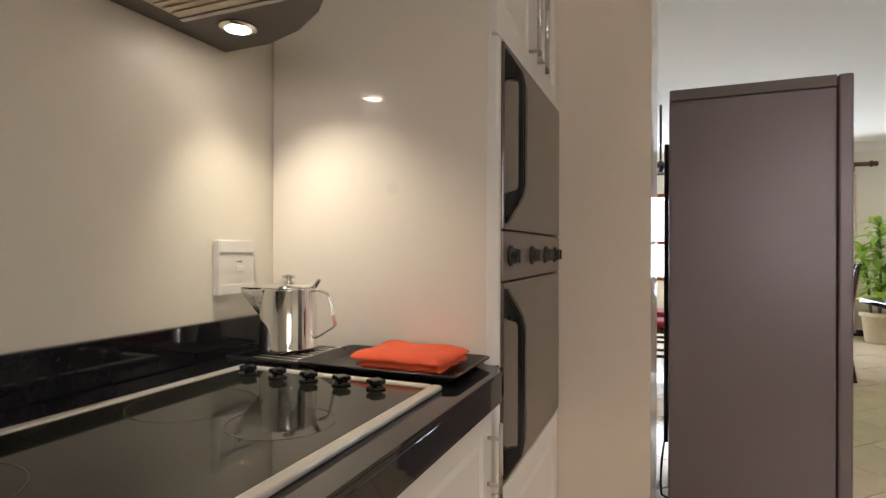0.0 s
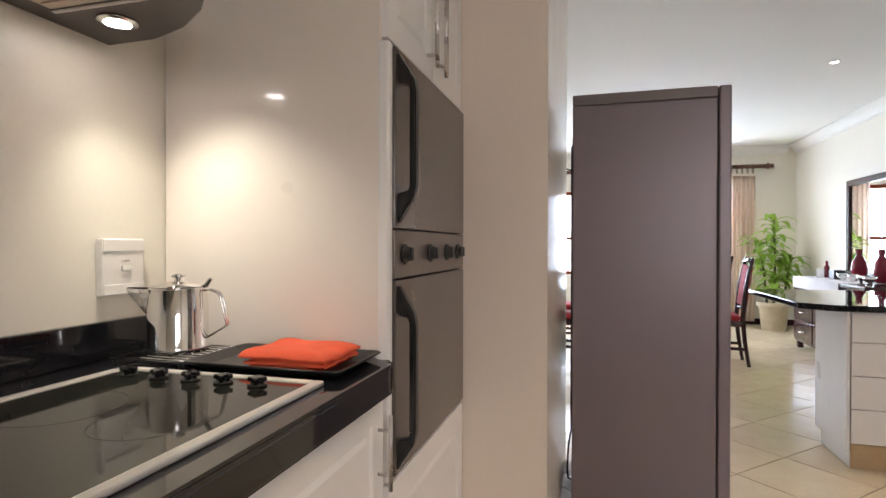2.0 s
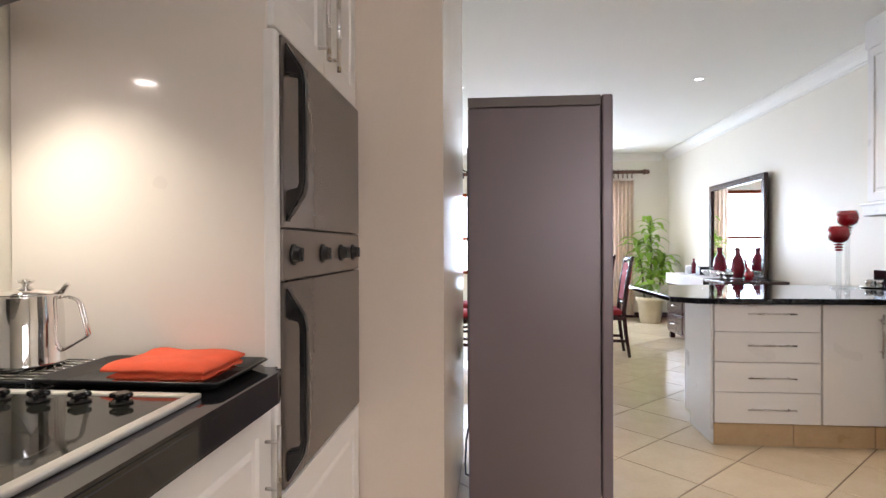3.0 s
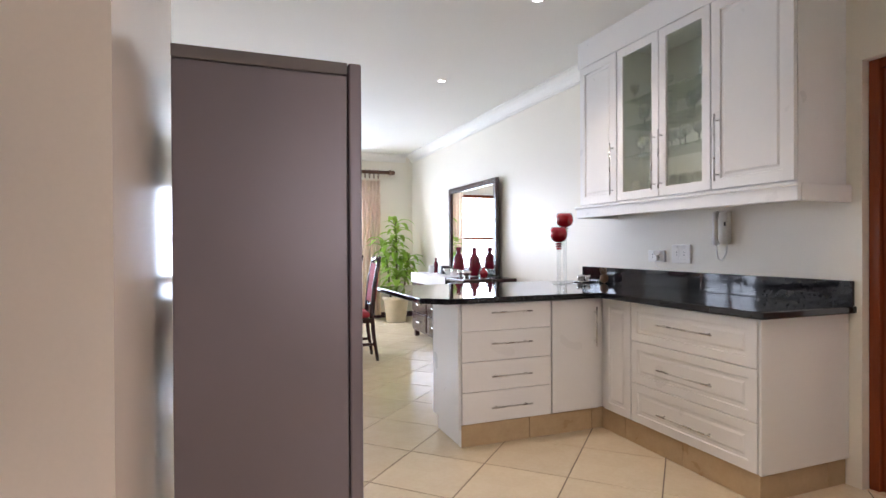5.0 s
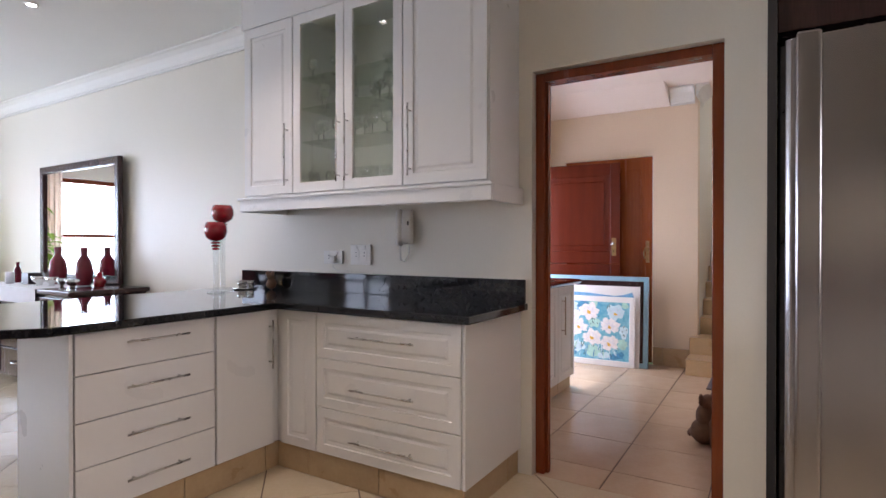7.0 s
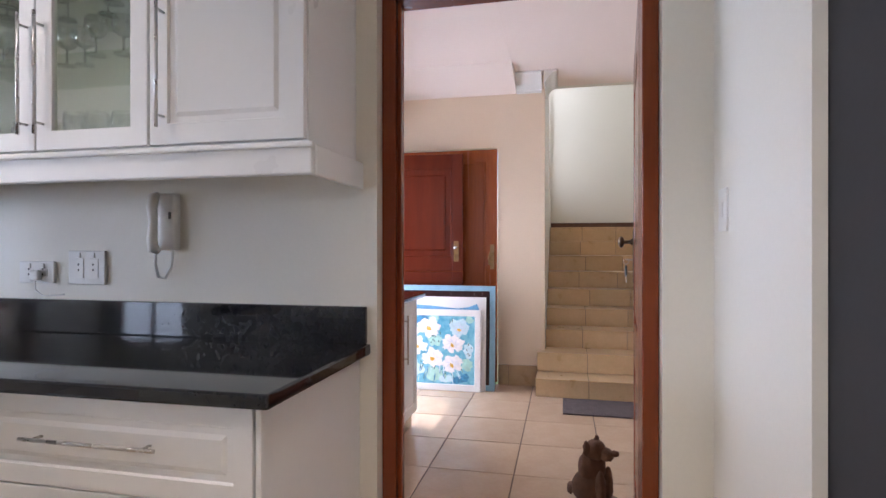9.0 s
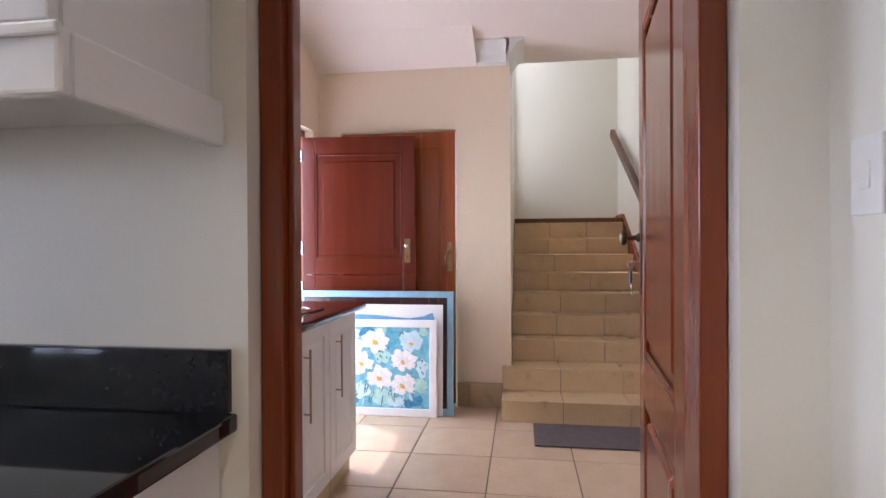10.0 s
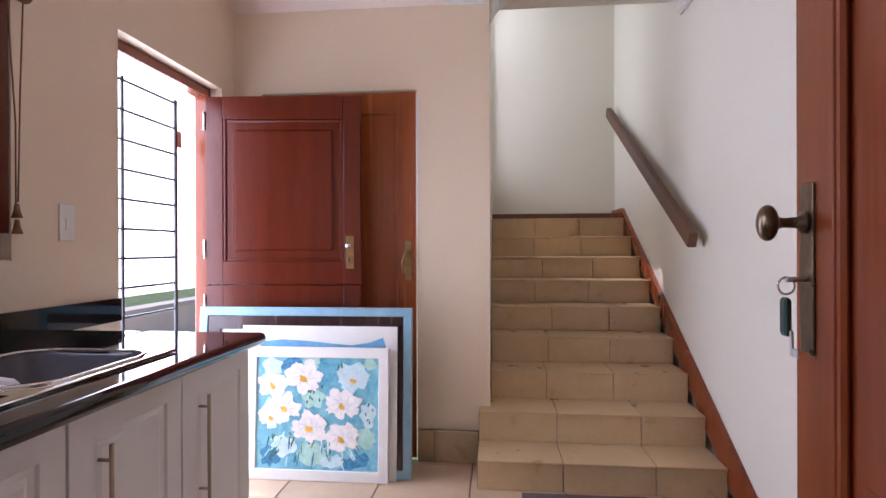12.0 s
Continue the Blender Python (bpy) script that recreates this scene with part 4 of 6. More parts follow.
bm.faces.new([bm.verts.new((-0.0128, y, z)) for y, z in shape])
part("painted_hill", bm, material("blue_hill_paint", (0.16, 0.42, 0.66), 0.6, vary=0.25, scale=20, bump=0.1), mid, "blue painted hill line")
lean(mid, 6.572, 2.690, 3.4)
art = thing("flower_painting", (0, 0, 0), "white framed painting of white flowers on turquoise", "picture", "leaning pictures")
AW, AH = 0.76, 0.685
frame_of(art, AW, AH, 0.055, 0.022, MATBOARD, "white frame")
part("canvas", cube(-0.012, -0.004, 0.056, AW - 0.056, 0.056, AH - 0.056), CANVAS, art)
rng = random.Random(4)


def blob(bm, x, y, z, r0, r1, angle, n=14, jag=0.12):
    c, s = math.cos(angle), math.sin(angle)
    vs = []
    for i in range(n):
        a = 2 * math.pi * i / n
        q = 1 + jag * (rng.random() - 0.5) * 2
        u, w = r0 * q * math.cos(a), r1 * q * math.sin(a)
        vs.append(bm.verts.new((x, y + c * u - s * w, z + s * u + c * w)))
    bm.faces.new(vs)


MINT = material("mint_green_paint", (0.42, 0.70, 0.62), 0.6, vary=0.2, scale=25, bump=0.2)
PALE = material("pale_blue_paint", (0.60, 0.79, 0.84), 0.6, vary=0.15, scale=25, bump=0.2)
LILAC = material("lilac_shadow_paint", (0.70, 0.72, 0.82), 0.6, vary=0.12, scale=40, bump=0.2)
for k, (y, z, w, h, mat) in enumerate(((0.52, 0.60, 0.06, 0.034, CANVAS2), (0.41, 0.605, 0.05, 0.03, MINT), (0.62, 0.58, 0.055, 0.05, PALE), (0.10, 0.60, 0.035, 0.035, MINT), (0.19, 0.54, 0.075, 0.065, PALE), (0.17, 0.10, 0.09, 0.035, CANVAS2), (0.40, 0.13, 0.085, 0.065, MINT), (0.56, 0.17, 0.07, 0.05, PALE), (0.63, 0.12, 0.05, 0.05, CANVAS2), (0.30, 0.10, 0.06, 0.03, PALE), (0.40, 0.42, 0.06, 0.05, MINT), (0.62, 0.36, 0.06, 0.055, PALE), (0.11, 0.34, 0.04, 0.07, PALE), (0.12, 0.22, 0.045, 0.05, MINT))):
    bm = bmesh.new()
    blob(bm, -0.01215 - 0.00002 * k, y, z, w, h, rng.uniform(-0.3, 0.3), 18, 0.25)
    part("brush_stroke", bm, mat, art)
for k in range(46):
    bm = bmesh.new()
    y, z = rng.uniform(0.16, 0.66), rng.uniform(0.09, 0.21)
    blob(bm, -0.0126 - 0.00002 * k, y, z, rng.uniform(0.003, 0.006), rng.uniform(0.02, 0.05), (y - 0.40) * 2.0 + rng.uniform(-0.25, 0.25), jag=0.3)
    part("stem_stroke", bm, (GREENP, MINT, CANVAS2, PALE)[k % 4], art)
for k in range(34):
    bm = bmesh.new()
    y, z = ((0.26 + rng.gauss(0, 0.02), 0.59 + rng.gauss(0, 0.02)) if k < 7 else (0.40 + rng.gauss(0, 0.05), 0.43 + rng.gauss(0, 0.03)) if k < 17 else (0.10 + rng.gauss(0, 0.015), 0.32 + rng.gauss(0, 0.03)) if k < 22 else (rng.uniform(0.22, 0.62), rng.uniform(0.16, 0.24)))
    blob(bm, -0.0137 - 0.00002 * k, y, z, 0.004, rng.uniform(0.008, 0.014), rng.uniform(-0.8, 0.8), 9, 0.3)
    part("dark_dab", bm, GREENP, art)
for k, (y, z, r, mat) in enumerate(((0.187, 0.525, 0.085, PALE), (0.62, 0.325, 0.075, PETAL), (0.615, 0.49, 0.085, PETAL), (0.449, 0.532, 0.105, PETAL), (0.553, 0.375, 0.095, PETAL), (0.242, 0.394, 0.100, PETAL), (0.415, 0.275, 0.100, PETAL), (0.245, 0.225, 0.098, PETAL))):
    bm, shade = bmesh.new(), bmesh.new()
    for j in range(7):
        a = 2 * math.pi * j / 7 + rng.random() * 0.5
        s = rng.uniform(0.8, 1.1)
        yy, zz = min(max(y + 0.52 * r * math.cos(a), 0.062 + 0.5 * r), 0.698 - 0.5 * r), min(z + 0.36 * r * math.sin(a), 0.64 - 0.4 * r)
        blob(bm, -0.0146 - 0.00025 * k - 0.00002 * j, yy, zz, r * 0.52 * s, r * 0.36 * s, math.atan2(0.7 * math.sin(a), math.cos(a)), 18, 0.22)
        blob(shade, -0.01481 - 0.00025 * k, y + 0.42 * r * math.cos(a + 0.4), z + 0.28 * r * math.sin(a + 0.4), r * 0.24, r * 0.035, math.atan2(0.7 * math.sin(a), math.cos(a)), 10, 0.25)
    f = part("flower", bm, mat, art, "white painted flower")
    part("petal_shadow", shade, LILAC, f)
    bm = bmesh.new()
    blob(bm, -0.01484 - 0.00025 * k, y + 0.004, z - 0.012, r * 0.22, r * 0.15, rng.random(), 12, 0.3)
    part("flower_centre", bm, YELLOW, f)
lean(art, 6.544, 2.725, 3.2)

# ---- sink counter ----
SX0, SX1, SY, STOP = 3.90, 5.61, 3.025, 0.912
sx0, sx1, sy0, sy1 = 4.36, 5.25, 3.075, 3.50
bm = wall_with_holes("x", SX0, SX1, SY - 0.0395, 3.698, 0, 0.04, [(sx0 + 0.02, sx1 - 0.02, sy0 + 0.02, sy1 - 0.02)])
bmesh.ops.transform(bm, matrix=Matrix(((1, 0, 0, 0), (0, 0, 1, 0), (0, 1, 0, STOP - 0.04), (0, 0, 0, 1))), verts=bm.verts[:])
bmesh.ops.recalc_face_normals(bm, faces=bm.faces[:])
tube([(SX0, SY - 0.04, STOP - 0.02), (SX1, SY - 0.04, STOP - 0.02)], 0.0199, 16, bm)
tube([(SX1, SY - 0.04, STOP - 0.02), (SX1, 3.697, STOP - 0.02)], 0.0199, 16, bm)
solid("granite_worktop", bm, GRANITE, "polished black granite worktop with a rounded edge around the sink", "worktop")
solid("granite_upstand", cube(SX0, 5.862, 3.678, 3.698, STOP + 0.0005, 1.005, 0.002), GRANITE, "polished black granite upstand behind the sink", "upstand")
edges = [3.92, 4.41, 4.81, 5.205, 5.607]
for k, (a, b) in enumerate(zip(edges, edges[1:])):
    u = thing("base_cabinet", ((a + b) / 2, 3.35, 0.10), "white painted base cabinet under the sink worktop", "base cabinet", "cabinets under the sink")
    top = STOP - 0.043 if not (a < sx1 and b > sx0) else 0.70
    part("body", cube(a + 0.001, b - 0.001, SY + 0.022, 3.66, 0.10, top, 0.002), WHITE, u)
    if top < 0.8:
        part("front_rail", cube(a + 0.001, b - 0.001, SY + 0.022, SY + 0.040, 0.702, STOP - 0.043), WHITE, u)
    d = part("door", shaker("x", SY + 0.02, a + 0.002, b - 0.002, 0.105, STOP - 0.045, -1, rail=0.06), WHITE, u)
    bar_handle(d, (a + 0.085, SY, 0.48), (a + 0.085, SY, 0.785), (0, -1, 0), mat=material("warm_steel_handle", (0.42, 0.33, 0.25), 0.35, 1.0, bump=0.03) if k == 0 else bpy.data.materials["warm_steel_handle"])
plinth2 = structure("trim_plinth_sink", cube(SX0, 5.585, 3.07, 3.66, 0, 0.099), GROUT, "tiled plinth below the sink cabinets", "plinth")
tiles_along(plinth2, "x", 3.07, SX0, 5.59, 0.001, 0.099, -1, 0.46, TILE_SK)
tiles_along(plinth2, "y", 5.585, 3.06, 3.66, 0.001, 0.099, 1, 0.46, TILE_SK)
# Bowl steel is coloured dark to carry the shade inside the basins.
SHADEDSTEEL = material("shaded_sink_steel", (0.10, 0.095, 0.11), 0.36, 1.0, vary=0.12, scale=9, fine=90, bump=0.05, depth=0.0008)
sink = thing("steel_sink", (4.8, 3.3, STOP), "double-bowl stainless steel sink", "sink")


def bowl(x0, x1, y0, y1, deep, bm):
    """A rounded basin with a rim."""
    def ring(m, z, r):
        pts = []
        for cx, cy, a0 in ((x1 - m - r, y1 - m - r, 0), (x0 + m + r, y1 - m - r, 90), (x0 + m + r, y0 + m + r, 180), (x1 - m - r, y0 + m + r, 270)):
            for i in range(6):
                a = radians(a0 + 18 * i)
                pts.append(bm.verts.new((cx + r * math.cos(a), cy + r * math.sin(a), z)))
        return pts
    rings = [ring(-0.012, STOP + 0.0075, 0.10), ring(0, STOP + 0.007, 0.09), ring(0.006, STOP - 0.004, 0.085), ring(0.014, STOP - deep + 0.03, 0.08), ring(0.04, STOP - deep, 0.06)]
    for a, b in zip(rings, rings[1:]):
        for i in range(24):
            bm.faces.new((a[i], b[i], b[(i + 1) % 24], a[(i + 1) % 24])).smooth = True
    bm.faces.new(rings[-1])
    bmesh.ops.recalc_face_normals(bm, faces=bm.faces[:])
    return bm


part("bowl", bowl(4.83, 5.215, 3.110, 3.47, 0.17, bmesh.new()), SHADEDSTEEL, sink, "stainless steel bowl with its inner shade put into the colour")
part("bowl", bowl(4.40, 4.78, 3.110, 3.47, 0.17, bmesh.new()), SHADEDSTEEL, sink, "stainless steel bowl with its inner shade put into the colour")
bm = wall_with_holes("x", sx0, sx1, sy0 - 0.002, sy1 + 0.0, 0, 0.005, [(4.835, 5.210, 3.115, 3.465), (4.405, 4.775, 3.115, 3.465)])
bmesh.ops.transform(bm, matrix=Matrix(((1, 0, 0, 0), (0, 0, 1, 0), (0, 1, 0, STOP + 0.001), (0, 0, 0, 1))), verts=bm.verts[:])
bmesh.ops.recalc_face_normals(bm, faces=bm.faces[:])
part("rim", bm, CHROME, sink, "polished steel rim")
def rim_bead(x0, x1, y0, y1, r):
    """A bright rolled edge round a bowl."""
    pts = []
    for cx, cy, a0 in ((x1 - r, y1 - r, 0), (x0 + r, y1 - r, 90), (x0 + r, y0 + r, 180), (x1 - r, y0 + r, 270)):
        pts += [(cx + r * math.cos(radians(a0 + 18 * i)), cy + r * math.sin(radians(a0 + 18 * i)), STOP + 0.008) for i in range(6)]
    part("rim_bead", tube(pts + pts[:1], 0.0042, 8), CHROME, sink, "bright rolled steel edge")


rim_bead(4.822, 5.223, 3.102, 3.478, 0.095)
rim_bead(4.392, 4.788, 3.102, 3.478, 0.095)
part("front_bead", tube([(sx0, sy0 - 0.002, STOP + 0.0055), (sx1, sy0 - 0.002, STOP + 0.0055)], 0.004, 8), CHROME, sink, "bright steel front edge")
tap = thing("kitchen_tap", (4.87, 3.585, STOP), "chrome pillar mixer tap with cross handles", "tap")
part("body", lathe([(0, 0), (0.028, 0), (0.028, 0.012), (0.018, 0.02), (0.016, 0.05), (0.022, 0.06), (0.020, 0.075), (0.012, 0.085), (0, 0.088)], (4.87, 3.585, STOP), 20), CHROME, tap)
part("spout", tube([(4.87, 3.570, STOP + 0.068), (4.87, 3.53, STOP + 0.085), (4.87, 3.47, STOP + 0.092), (4.87, 3.42, STOP + 0.085), (4.87, 3.41, STOP + 0.065)], 0.011, 12), CHROME, tap)
for s in (-1, 1):
    arm = part("arm", tube([(4.87, 3.585, STOP + 0.032), (4.87 + s * 0.07, 3.585, STOP + 0.032), (4.87 + s * 0.075, 3.585, STOP + 0.055)], [0.012, 0.011, 0.014], 12), CHROME, tap)
    bm = tube([(4.87 + s * 0.075 - 0.03, 3.585, STOP + 0.062), (4.87 + s * 0.075 + 0.03, 3.585, STOP + 0.062)], 0.007, 8)
    tube([(4.87 + s * 0.075, 3.555, STOP + 0.062), (4.87 + s * 0.075, 3.615, STOP + 0.062)], 0.007, 8, bm)
    part("cross_handle", bm, CHROME, arm)
bm = bmesh.new()
bmesh.ops.create_icosphere(bm, subdivisions=3, radius=0.05)
for v in bm.verts:
    v.co = Vector((v.co.x * 1.5, v.co.y * 0.9, v.co.z * 1.45)) * (1 + 0.35 * noise.noise(v.co * 25))
    v.co += Vector((5.00, 3.36, STOP - 0.090))
solid("dish_cloth", bm, RUNNER, "crumpled white dish cloth in the sink bowl", "cloth")

# scullery window with blind
win = structure("window_3", cube(4.402, 5.383, 3.735, 3.800, 1.170, 1.25, 0.004), REDWOOD, "red-brown wooden scullery window", "window")
for q in ((4.402, 4.46, 1.251, 2.148), (5.322, 5.383, 1.251, 2.148), (4.84, 4.90, 1.251, 2.09)):
    part("window_frame", cube(q[0], q[1], 3.703 if q[0] > 5 else 3.735, 3.800, q[2], q[3], 0.004), REDWOOD, win)
part("window_frame", cube(4.461, 5.324, 3.735, 3.800, 2.092, 2.148, 0.004), REDWOOD, win)
sash = part("sash", cube(4.951, 5.129, 3.745, 3.785, 1.255, 1.315, 0.004), REDWOOD, win)
part("rail", cube(4.951, 5.129, 3.715, 3.785, 1.62, 1.80, 0.004), REDWOOD, sash)
for q in ((4.905, 4.950, 1.255, 2.088), (5.130, 5.320, 1.255, 2.088)):
    part("stile", cube(q[0], q[1], 3.704 if q[0] > 5 else 3.735, 3.785, q[2], q[3], 0.006), REDWOOD, sash)
part("stay", tube([(5.29, 3.720, 1.30), (5.285, 3.712, 1.36), (5.28, 3.716, 1.46)], 0.006, 8), BRASS, sash, "brass casement stay")
for q in ((4.461, 4.839), (4.901, 5.324)):
    pn = part("pane", cube(q[0], q[1], 3.788, 3.792, 1.251, 2.091), WINGLASS, win)
    pn.visible_shadow = False
structure("window_sill", cube(4.402, 5.383, 3.702, 3.858, 1.1635, 1.168), WALL_PINK, "plastered window sill", "sill")
blind = thing("bamboo_blind", (4.87, 3.67, 2.0), "rolled brown bamboo blind above the sink window", "blind")
bm = bmesh.new()
for k in range(9):
    tube([(4.38, 3.668 + 0.003 * (k % 2), 2.02 + 0.014 * k), (5.405, 3.668 + 0.003 * (k % 2), 2.02 + 0.014 * k)], 0.0065, 6, bm)
part("slats", bm, BAMBOO, blind)
part("roll", tube([(4.38, 3.662, 2.005), (5.405, 3.662, 2.005)], 0.024, 14), BAMBOO, blind)
part("head_rail", cube(4.36, 5.42, 3.655, 3.697, 2.15, 2.20, 0.004), BAMBOO, blind)
part("cord", tube([(5.39, 3.66, 2.0), (5.39, 3.672, 1.7), (5.385, 3.676, 1.35)], 0.0025, 6), BAMBOO, blind, "brown pull cord")
part("cord", tube([(5.33, 3.66, 2.0), (5.375, 3.674, 1.6), (5.38, 3.679, 1.30)], 0.0025, 6), BAMBOO, blind, "brown pull cord")
for z in (1.33, 1.28):
    part("tassel", lathe([(0, 0.045), (0.006, 0.045), (0.010, 0.02), (0.016, 0.0), (0, 0.0)], (5.382, 3.677, z - 0.03), 12), BAMBOO, blind, "wooden cord tassel")
for k, colour in enumerate(((0.55, 0.02, 0.02), (0.75, 0.45, 0.03), (0.55, 0.03, 0.02), (0.75, 0.25, 0.02))):
    x = 5.08 + 0.055 * k
    solid("sill_block", cube(x, x + 0.054, 3.704, 3.732, 1.1685, 1.192, 0.006), material(f"toy_paint_{'abcd'[k]}", colour, 0.5, vary=0.15, bump=0.05), "small bright painted block on the window sill", "ornament", "blocks on the sill")

# scullery floor things
tiles_along(structure("baseboard_scullery", cube(6.838, 6.8585, 2.274, 2.617, 0.0, 0.175), GROUT, "beige tile skirting", "skirting"), "y", 6.838, 2.274, 2.617, 0.001, 0.178, -1, 0.25, TILE_SK)
solid("door_mat", cube(6.06, 6.47, 1.30, 2.055, 0.001, 0.012, 0.004), MATF, "dark grey ribbed mat at the foot of the stairs", "mat")
bm = bmesh.new()


def ball(bm, x, y, z, rx, ry, rz, seed=0):
    g = bmesh.ops.create_icosphere(bm, subdivisions=3, radius=1.0)
    for v in g["verts"]:
        q = v.co.copy()
        v.co = Vector((x + q.x * rx, y + q.y * ry, z + q.z * rz)) * 1.0 + q * 0.008 * noise.noise(q * 6 + Vector((seed, 0, 0)))


DX, DY = 4.70, 1.935
turn = Matrix.Rotation(radians(62), 4, "Z")
for n, s in enumerate(((0, 0, 0.085, 0.095, 0.085, 0.085), (-0.02, 0, 0.19, 0.065, 0.07, 0.09), (-0.04, 0, 0.285, 0.062, 0.058, 0.052), (-0.10, 0.0, 0.275, 0.050, 0.036, 0.032), (-0.145, 0, 0.290, 0.020, 0.022, 0.016), (-0.02, 0.062, 0.305, 0.020, 0.016, 0.038), (-0.02, -0.062, 0.305, 0.020, 0.016, 0.038), (-0.09, 0.045, 0.10, 0.028, 0.026, 0.10), (-0.09, -0.045, 0.10, 0.028, 0.026, 0.10), (-0.12, 0.045, 0.022, 0.045, 0.028, 0.022), (-0.12, -0.045, 0.022, 0.045, 0.028, 0.022), (0.10, 0.0, 0.05, 0.06, 0.02, 0.02))):
    at = turn @ Vector(s[:3]) * 0.90
    ball(bm, DX + at.x, DY + at.y, at.z, *[0.90 * v for v in s[3:]], seed=n)
for f in bm.faces:
    f.smooth = True
solid("toy_dog", bm, PLUSH, "sitting brown soft-toy dog on the tiled floor", "soft toy")

# keys in the open door
keys = thing("key_bunch", (4.62, 1.745, 1.10), "bunch of keys with a green tag hanging in the lock", "keys")
KX, KY = 4.618, 1.741
part("key_in_lock", tube([(KX, KY + 0.000, 1.155), (KX, KY + 0.03, 1.155)], 0.004, 8), STEELH, keys)
bm = bmesh.new()
ringp = [(KX, KY + 0.030 + 0.011 * math.sin(a), 1.146 + 0.012 * math.cos(a)) for a in np.linspace(0, 2 * math.pi, 17)]
part("ring", tube(ringp, 0.0016, 6), STEELH, keys, "steel key ring")
part("tag", cube(KX - 0.011, KX + 0.011, KY + 0.026, KY + 0.036, 1.075, 1.130, 0.006), GREENTAG, keys, "dark green plastic tag")
part("loose_key", cube(KX - 0.020, KX - 0.013, KY + 0.030, KY + 0.033, 1.05, 1.085, 0.001), STEELH, keys, "steel key")
part("key_bit", cube(KX - 0.034, KX - 0.0205, KY + 0.030, KY + 0.033, 1.05, 1.062, 0.001), STEELH, keys, "steel key bit")

# scullery switches
sw = thing("light_switch", (3.60, 1.627, 1.32), "white light switch plate on the cream wall", "light switch")
part("plate", cube(3.590, 3.664, 1.6255, 1.631, 1.252, 1.368, 0.002), PLASTIC, sw)
part("rocker", cube(3.615, 3.638, 1.6312, 1.634, 1.29, 1.33, 0.001), PLASTIC, sw)
sw = thing("light_switch", (5.75, 3.69, 1.25), "white light switch plate near the back door", "light switch")
part("plate", cube(5.57, 5.64, 3.694, 3.6995, 1.23, 1.36, 0.002), PLASTIC, sw)
part("rocker", cube(5.595, 5.615, 3.691, 3.6938, 1.27, 1.31, 0.001), PLASTIC, sw)

# ---- things on the hob worktop ----
sw = thing("light_switch", (-0.29, 1.46, 1.16), "white wall switch with a raised frame above the worktop", "light switch")
part("plate", cube(-0.2985, -0.278, 1.402, 1.520, 1.094, 1.226, 0.004), PLASTIC, sw)
part("top_ledge", cube(-0.2778, -0.275, 1.404, 1.518, 1.196, 1.224, 0.0015), PLASTIC, sw)
part("bottom_ledge", cube(-0.2778, -0.275, 1.404, 1.518, 1.096, 1.120, 0.0015), PLASTIC, sw)
part("toggle", cube(-0.2778, -0.270, 1.450, 1.476, 1.150, 1.164, 0.003), PLASTIC, sw)
part("marker", cube(-0.2778, -0.276, 1.455, 1.475, 1.172, 1.176), STEELH, sw)

PX, PY2 = -0.137, 1.475
trivet = thing("wire_trivet", (PX, PY2, HT), "black wire trivet under the coffee pot", "trivet")
for k in range(9):
    y = PY2 - 0.075 + 0.01875 * k
    part("wire", tube([(PX - 0.085, y, HT + 0.016), (PX + 0.085, y, HT + 0.016)], 0.0022, 6), CHROME, trivet)
part("rim_wire", tube([(PX - 0.085, PY2 - 0.08, HT + 0.012), (PX + 0.085, PY2 - 0.08, HT + 0.012), (PX + 0.085, PY2 + 0.08, HT + 0.012), (PX - 0.085, PY2 + 0.08, HT + 0.012), (PX - 0.085, PY2 - 0.08, HT + 0.012)], 0.003, 8), BLACKP, trivet)
for sx in (-1, 1):
    for sy in (-1, 1):
        part("foot", tube([(PX + sx * 0.075, PY2 + sy * 0.078, HT + 0.0004), (PX + sx * 0.075, PY2 + sy * 0.078, HT + 0.012)], 0.004, 8), BLACKP, trivet)
pot = thing("coffee_pot", (PX, PY2, HT + 0.0185), "polished stainless steel coffee pot with a wire handle", "coffee pot")
PZ = HT + 0.0185
part("body", lathe([(0, 0), (0.050, 0), (0.054, 0.004), (0.054, 0.012), (0.0525, 0.016), (0.0515, 0.10), (0.049, 0.145), (0.0495, 0.149), (0.047, 0.150), (0.046, 0.142), (0.0, 0.140)], (PX, PY2, PZ), 40), CHROME, pot)
lid = part("lid", lathe([(0.0475, 0.1505), (0.0475, 0.153), (0.030, 0.159), (0.010, 0.162), (0.006, 0.166), (0, 0.1665)], (PX, PY2, PZ), 32), CHROME, pot)
part("lid_knob", lathe([(0.005, 0.1665), (0.005, 0.170), (0.012, 0.174), (0.012, 0.178), (0.0, 0.182)], (PX, PY2, PZ), 16), CHROME, lid)
dirx = Vector((-0.90, -0.43, 0))
bm = bmesh.new()
rows = []
for s, w, z in ((0.040, 0.034, 0.148), (0.062, 0.020, 0.147), (0.088, 0.004, 0.149)):
    c = Vector((PX, PY2, PZ)) + dirx * s
    n = Vector((-dirx.y, dirx.x, 0))
    rows.append([bm.verts.new(c + n * w + Vector((0, 0, z))), bm.verts.new(c + Vector((0, 0, z - w * 2.6))), bm.verts.new(c - n * w + Vector((0, 0, z)))])
for a, b in zip(rows, rows[1:]):
    for i in range(2):
        bm.faces.new((a[i], a[i + 1], b[i + 1], b[i])).smooth = True
bmesh.ops.solidify(bm, geom=bm.faces[:], thickness=0.0012)
part("spout", bm, CHROME, pot)
hd = Vector((0.93, 0.36, 0)).normalized()
c0 = Vector((PX, PY2, PZ))
